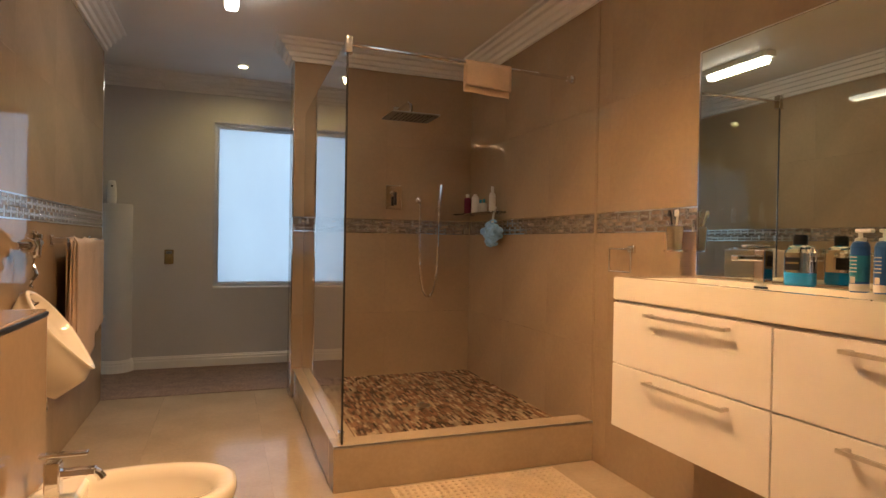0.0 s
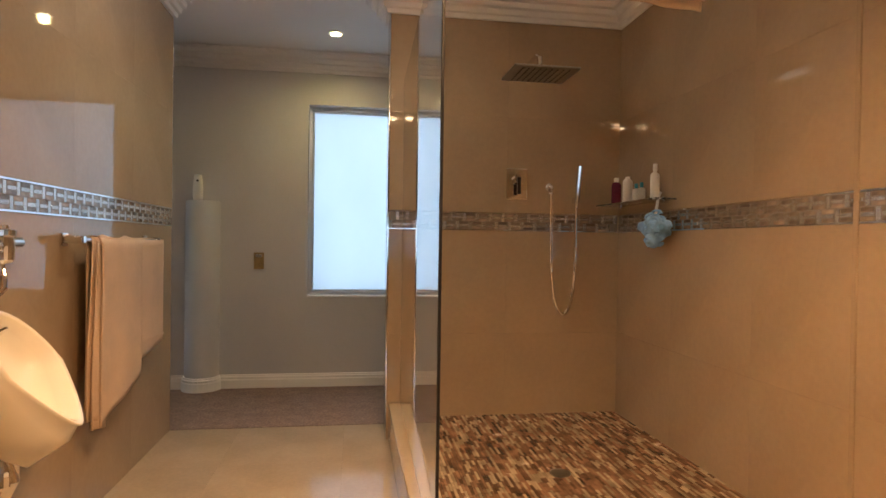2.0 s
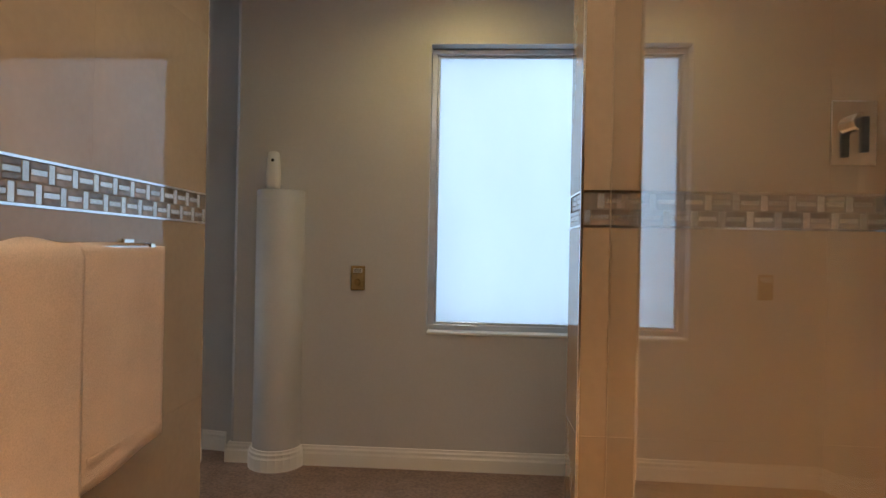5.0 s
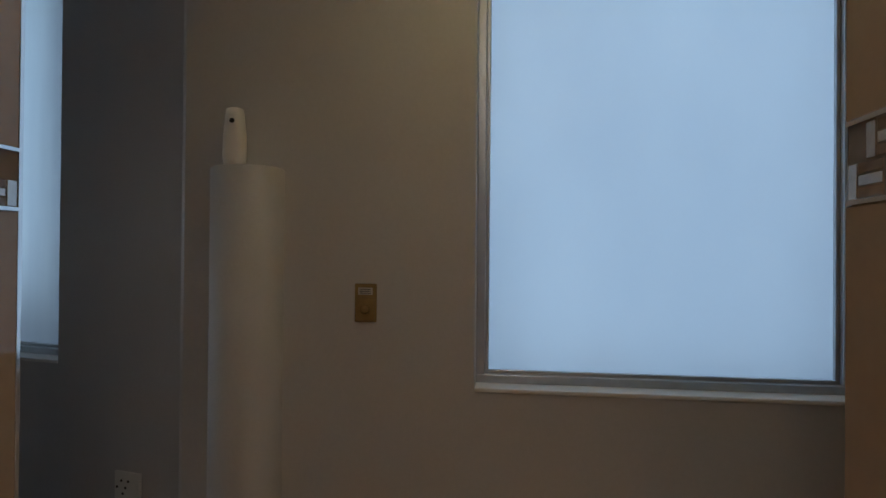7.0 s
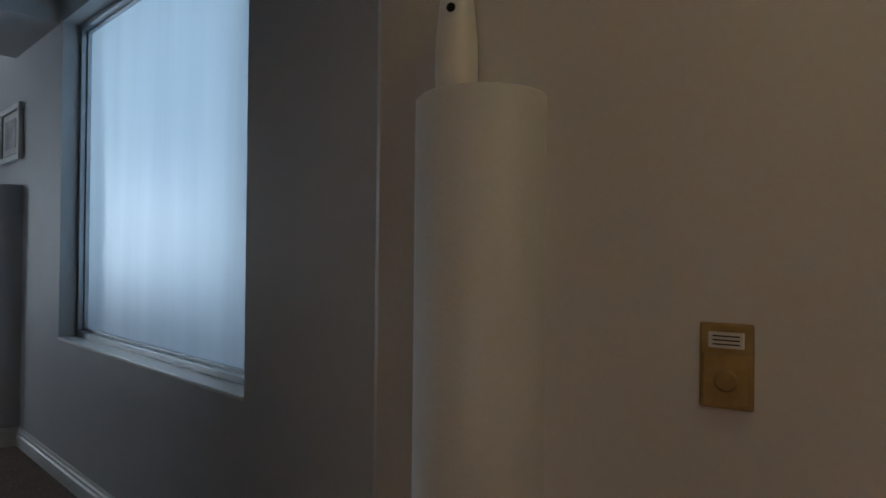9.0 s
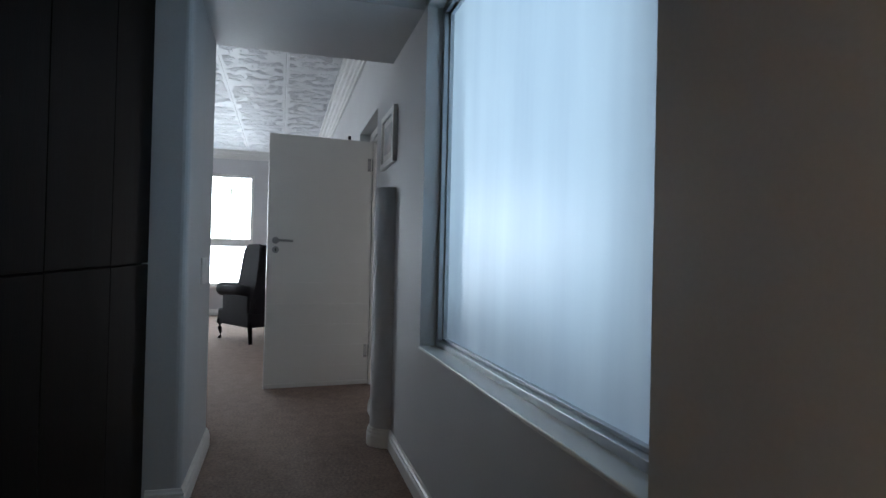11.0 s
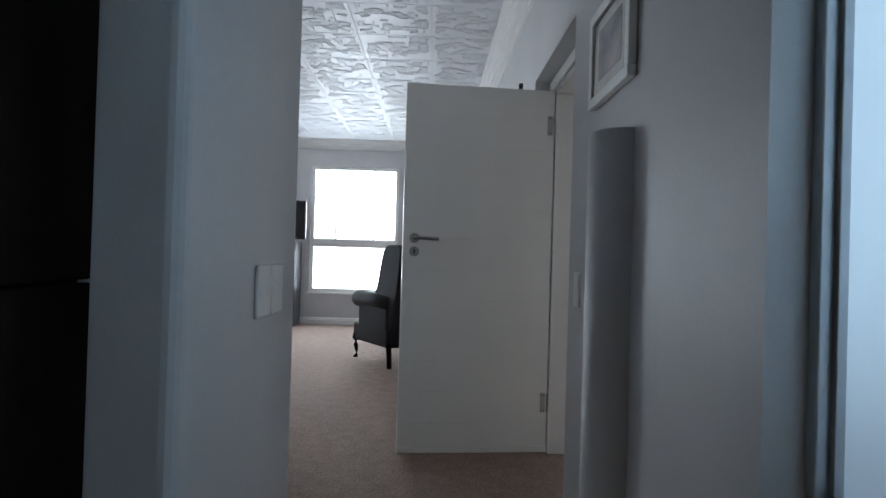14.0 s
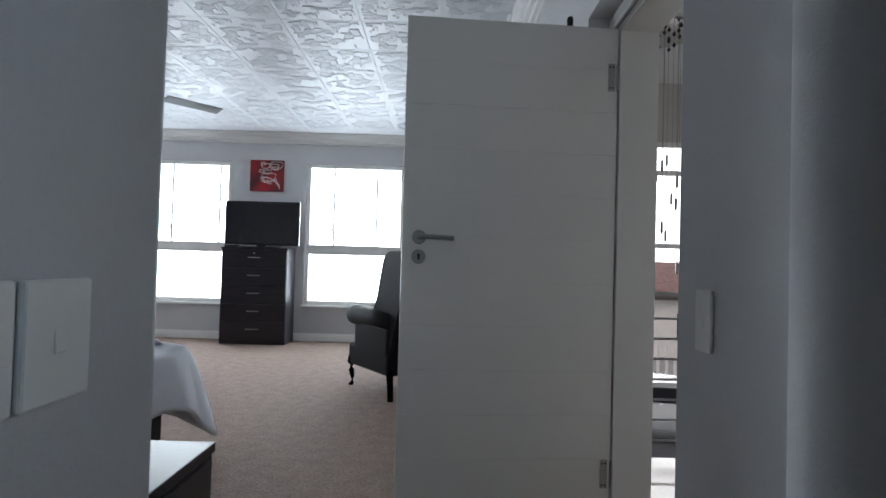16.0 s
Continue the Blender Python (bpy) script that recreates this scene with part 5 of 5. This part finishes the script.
def car():
    c = thing("parked_car", "silver hatchback parked at the kerb", "car", PASS @ pose(16.6, -4.6, -3.07, 0, 0, 76))
    prof = [(-1.95, 0.35), (-1.98, 0.75), (-1.75, 0.95), (-1.55, 1.40), (-0.2, 1.48), (0.5, 1.35), (1.05, 0.98), (1.85, 0.82), (1.98, 0.5), (1.95, 0.30)]
    body = loft([[(x, s * (0.82 if z < 1.0 else 0.66), z) for x, z in prof] for s in (-1, 1)])
    bmesh.ops.bevel(body, geom=body.edges[:], offset=0.06, segments=3, affect="EDGES")
    part("body", body, CARPAINT, c)
    for s in (-1, 1):
        part("side_window", box((-1.35, s * 0.80 - 0.02, 1.0), (0.75, s * 0.80 + 0.02, 1.36), 0.01, pose(0, s * -0.075, 0)), SCREEN, c, "dark side window")
    for x in (-1.25, 1.25):
        for s in (-1, 1):
            w = part("wheel", lathe([(0.20, -0.09), (0.30, -0.09), (0.32, -0.05), (0.32, 0.05), (0.30, 0.09), (0.20, 0.09)], 24, pose(x, s * 0.76, 0.32, 90)), RUBBER, c, "black tyre")
            part("rim", lathe([(0.19, -0.095), (0.20, 0.0), (0.19, 0.095)], 10, pose(x, s * 0.765, 0.32, 90)), CHROME, w)


car()
fn = thing("street_fence", "pale palisade fence across the street", "fence", PASS @ Matrix.Translation((22.5, 0, -3.1)))
for k in range(40):
    part("post", box((0, -12 + k * 0.3, 0), (0.06, -11.9 + k * 0.3, 1.5), 0.01, seg=1), RENDERWALL, fn)
hs = thing("street_house", "low pale house with reddish tiled roof", "house", PASS @ Matrix.Translation((30, -8, -3.1)))
part("wall", box((0, -6, 0), (6, 6, 2.8)), RENDERWALL, hs)
part("roof", loft([[(-0.4, y, 2.8), (3, y, 4.6), (6.4, y, 2.8)] for y in (-6.4, 6.4)]), WOODPINK, hs)
for y in (-4, -1, 2):
    part("window", box((-0.03, y, 0.9), (0.02, y + 1.2, 2.1), 0.01), SCREEN, hs)

# ---- pieces of walls and floors ----
SHARED = {}


def piece(name, size, mat, at, parent, bevel=0.0015, turn=0.0, m=None):
    """A small block on shared mesh data, centred at a place."""
    key = (name, tuple(round(s, 4) for s in size), mat.name)
    if key not in SHARED:
        h = [s / 2 for s in size]
        bm = box([-a for a in h], h, bevel, seg=1)
        bmesh.ops.recalc_face_normals(bm, faces=bm.faces)
        me = bpy.data.meshes.new(name)
        bm.to_mesh(me)
        bm.free()
        me.materials.append(mat)
        SHARED[key] = me
    ob = new(name, SHARED[key])
    ob.parent = parent
    ob.matrix_basis = pose(*at, 0, 0, turn)
    return ob


def spans(a, b, step, first=0.0):
    out, x = [], a
    nxt = a + (first or step)
    while x < b - 0.01:
        e = min(nxt, b)
        out.append((x + 0.0002, e - 0.0002))
        x, nxt = e, e + step
    return out


for parent, x, a, b in ((wall_left, LX - 0.005, -2.0, 4.332), (wall_right, RX + 0.005, -2.0, SHY)):
    for z0, z1 in ROWS:
        for y0, y1 in spans(a, b, 0.60, 0.332 if parent is wall_left else 0.04):
            piece("tile", (0.0095, y1 - y0, z1 - z0), TILE, (x, (y0 + y1) / 2, (z0 + z1) / 2), parent, 0.0003)
for z0, z1 in ROWS:
    for x0, x1 in spans(0.516, RX, 0.682):
        piece("tile", (x1 - x0, 0.0095, z1 - z0), TILE, ((x0 + x1) / 2, SHY + 0.005, (z0 + z1) / 2), wall_shower, 0.0003)
    piece("tile", (0.0075, 0.198, z1 - z0), TILE, (0.519, 4.15, (z0 + z1) / 2), wall_shower)
fl = bpy.data.objects["floor_bathroom"]
for x0, x1 in spans(LX, RX, 0.60, 0.40):
    for y0, y1 in spans(-2.0, 4.33, 0.60, 0.33):
        piece("tile", (x1 - x0, y1 - y0, 0.010), FLOORTILE, ((x0 + x1) / 2, (y0 + y1) / 2, -0.005), fl, 0.0002)


def band_layout(length):
    """Pieces of the basket-weave band: (u, z, width, height, is metal)."""
    out = []
    per, h = 0.076, 0.043
    k = 0
    for row in (0, 1):
        zc = BAND0 + 0.0315 + row * 0.046 - 0.003
        u = -per / 2 * row
        while u < length:
            cells = [(u + 0.011, zc, 0.019, h, True)]
            for s, metal in ((-1, False), (0, True), (1, False)):
                cells.append((u + 0.048, zc + s * 0.0148, 0.049, 0.0128, metal))
            out += [c for c in cells if c[0] - c[2] / 2 >= 0 and c[0] + c[2] / 2 <= length]
            u += per
    return out


def band(parent, place, length, lo, hi, axis, inward):
    """place(u): x, y on the wall. Pieces with u from lo to hi are parts, the others joined."""
    joined = {True: bmesh.new(), False: bmesh.new()}
    for u, z, w, h, metal in band_layout(length):
        x, y = place(u)
        size = (0.006, w, h) if axis == "y" else (w, 0.006, h)
        if lo <= u <= hi:
            piece("mosaic_piece", size, BANDMETAL if metal else BANDDARK, (x, y, z), parent, 0.0008)
        else:
            bm = joined[metal]
            add_box(bm, (x - size[0] / 2, y - size[1] / 2, z - h / 2), (x + size[0] / 2, y + size[1] / 2, z + h / 2))
    for metal, bm in joined.items():
        if bm.verts:
            tagged(part("mosaic_rest", bm, BANDMETAL if metal else BANDDARK, parent), kind="stuff")
        else:
            bm.free()
    (xa, ya), (xb, yb) = place(0), place(length)
    g = 0.003
    for z0, z1, mt, d in ((BAND0, BAND0 + 0.006, CHROME, 0.004), (BAND1 - 0.006, BAND1, CHROME, 0.004), (BAND0 + 0.006, BAND1 - 0.006, BANDBED, 0.001)):
        e = (d, 0) if axis == "y" else (0, d)
        part("edge_strip" if mt is CHROME else "mosaic_bed", box((min(xa, xb) - e[0] - 0.001, min(ya, yb) - e[1] - 0.001, z0), (max(xa, xb) + e[0] + 0.001, max(ya, yb) + e[1] + 0.001, z1)), mt, parent)


band(wall_left, lambda u: (LX - 0.003, 4.33 - u), 6.3, 0, 1.9, "y", 1)
band(wall_right, lambda u: (RX + 0.003, SHY - 0.004 - u), 6.0, 1.2, 2.5, "y", -1)
band(wall_shower, lambda u: (0.52 + u, SHY + 0.003), 1.355, 0, 2, "x", -1)
band(wall_shower, lambda u: (0.5185, 4.245 - u), 0.195, 0, 1, "y", -1)

# shower floor of narrow stone strips
sf = structure("floor_shower", box((0.65, 2.468, 0), (RX, SHY, 0.118)), BANDBED, "brown strip mosaic shower floor")
rnd = random.Random(8)
rest = {True: bmesh.new(), False: bmesh.new()}
count = 0
x = 0.656
while x < RX - 0.017:
    y = 2.474 - rnd.uniform(0, 0.06)
    while y < SHY - 0.004:
        w = rnd.choice((0.05, 0.07, 0.09))
        a, b = max(y, 2.474), min(y + w - 0.002, SHY - 0.002)
        if b - a > 0.01:
            pale = rnd.random() < 0.36
            if y < 2.72 and count < 300:
                piece("stone_strip", (0.0116, round(b - a, 2) - 0.001, 0.005), STONEPALE if pale else STONECLR, (x + 0.0058, (a + b) / 2, 0.1205), sf, 0.001)
                count += 1
            else:
                add_box(rest[pale], (x, a, 0.116), (x + 0.0116, b, 0.123 + rnd.uniform(-0.0005, 0.0005)))
        y += w
    x += 0.0132
for pale, bm in rest.items():
    tagged(part("stone_rest", bm, STONEPALE if pale else STONECLR, sf), kind="stuff")
drain = thing("floor_drain", "round chrome shower floor drain", "drain", Matrix.Translation((1.22, 3.15, 0.124)))
part("drain_cover", lathe([(0.045, 0), (0.045, 0.003), (0.040, 0.005)], 24), STEEL, drain)
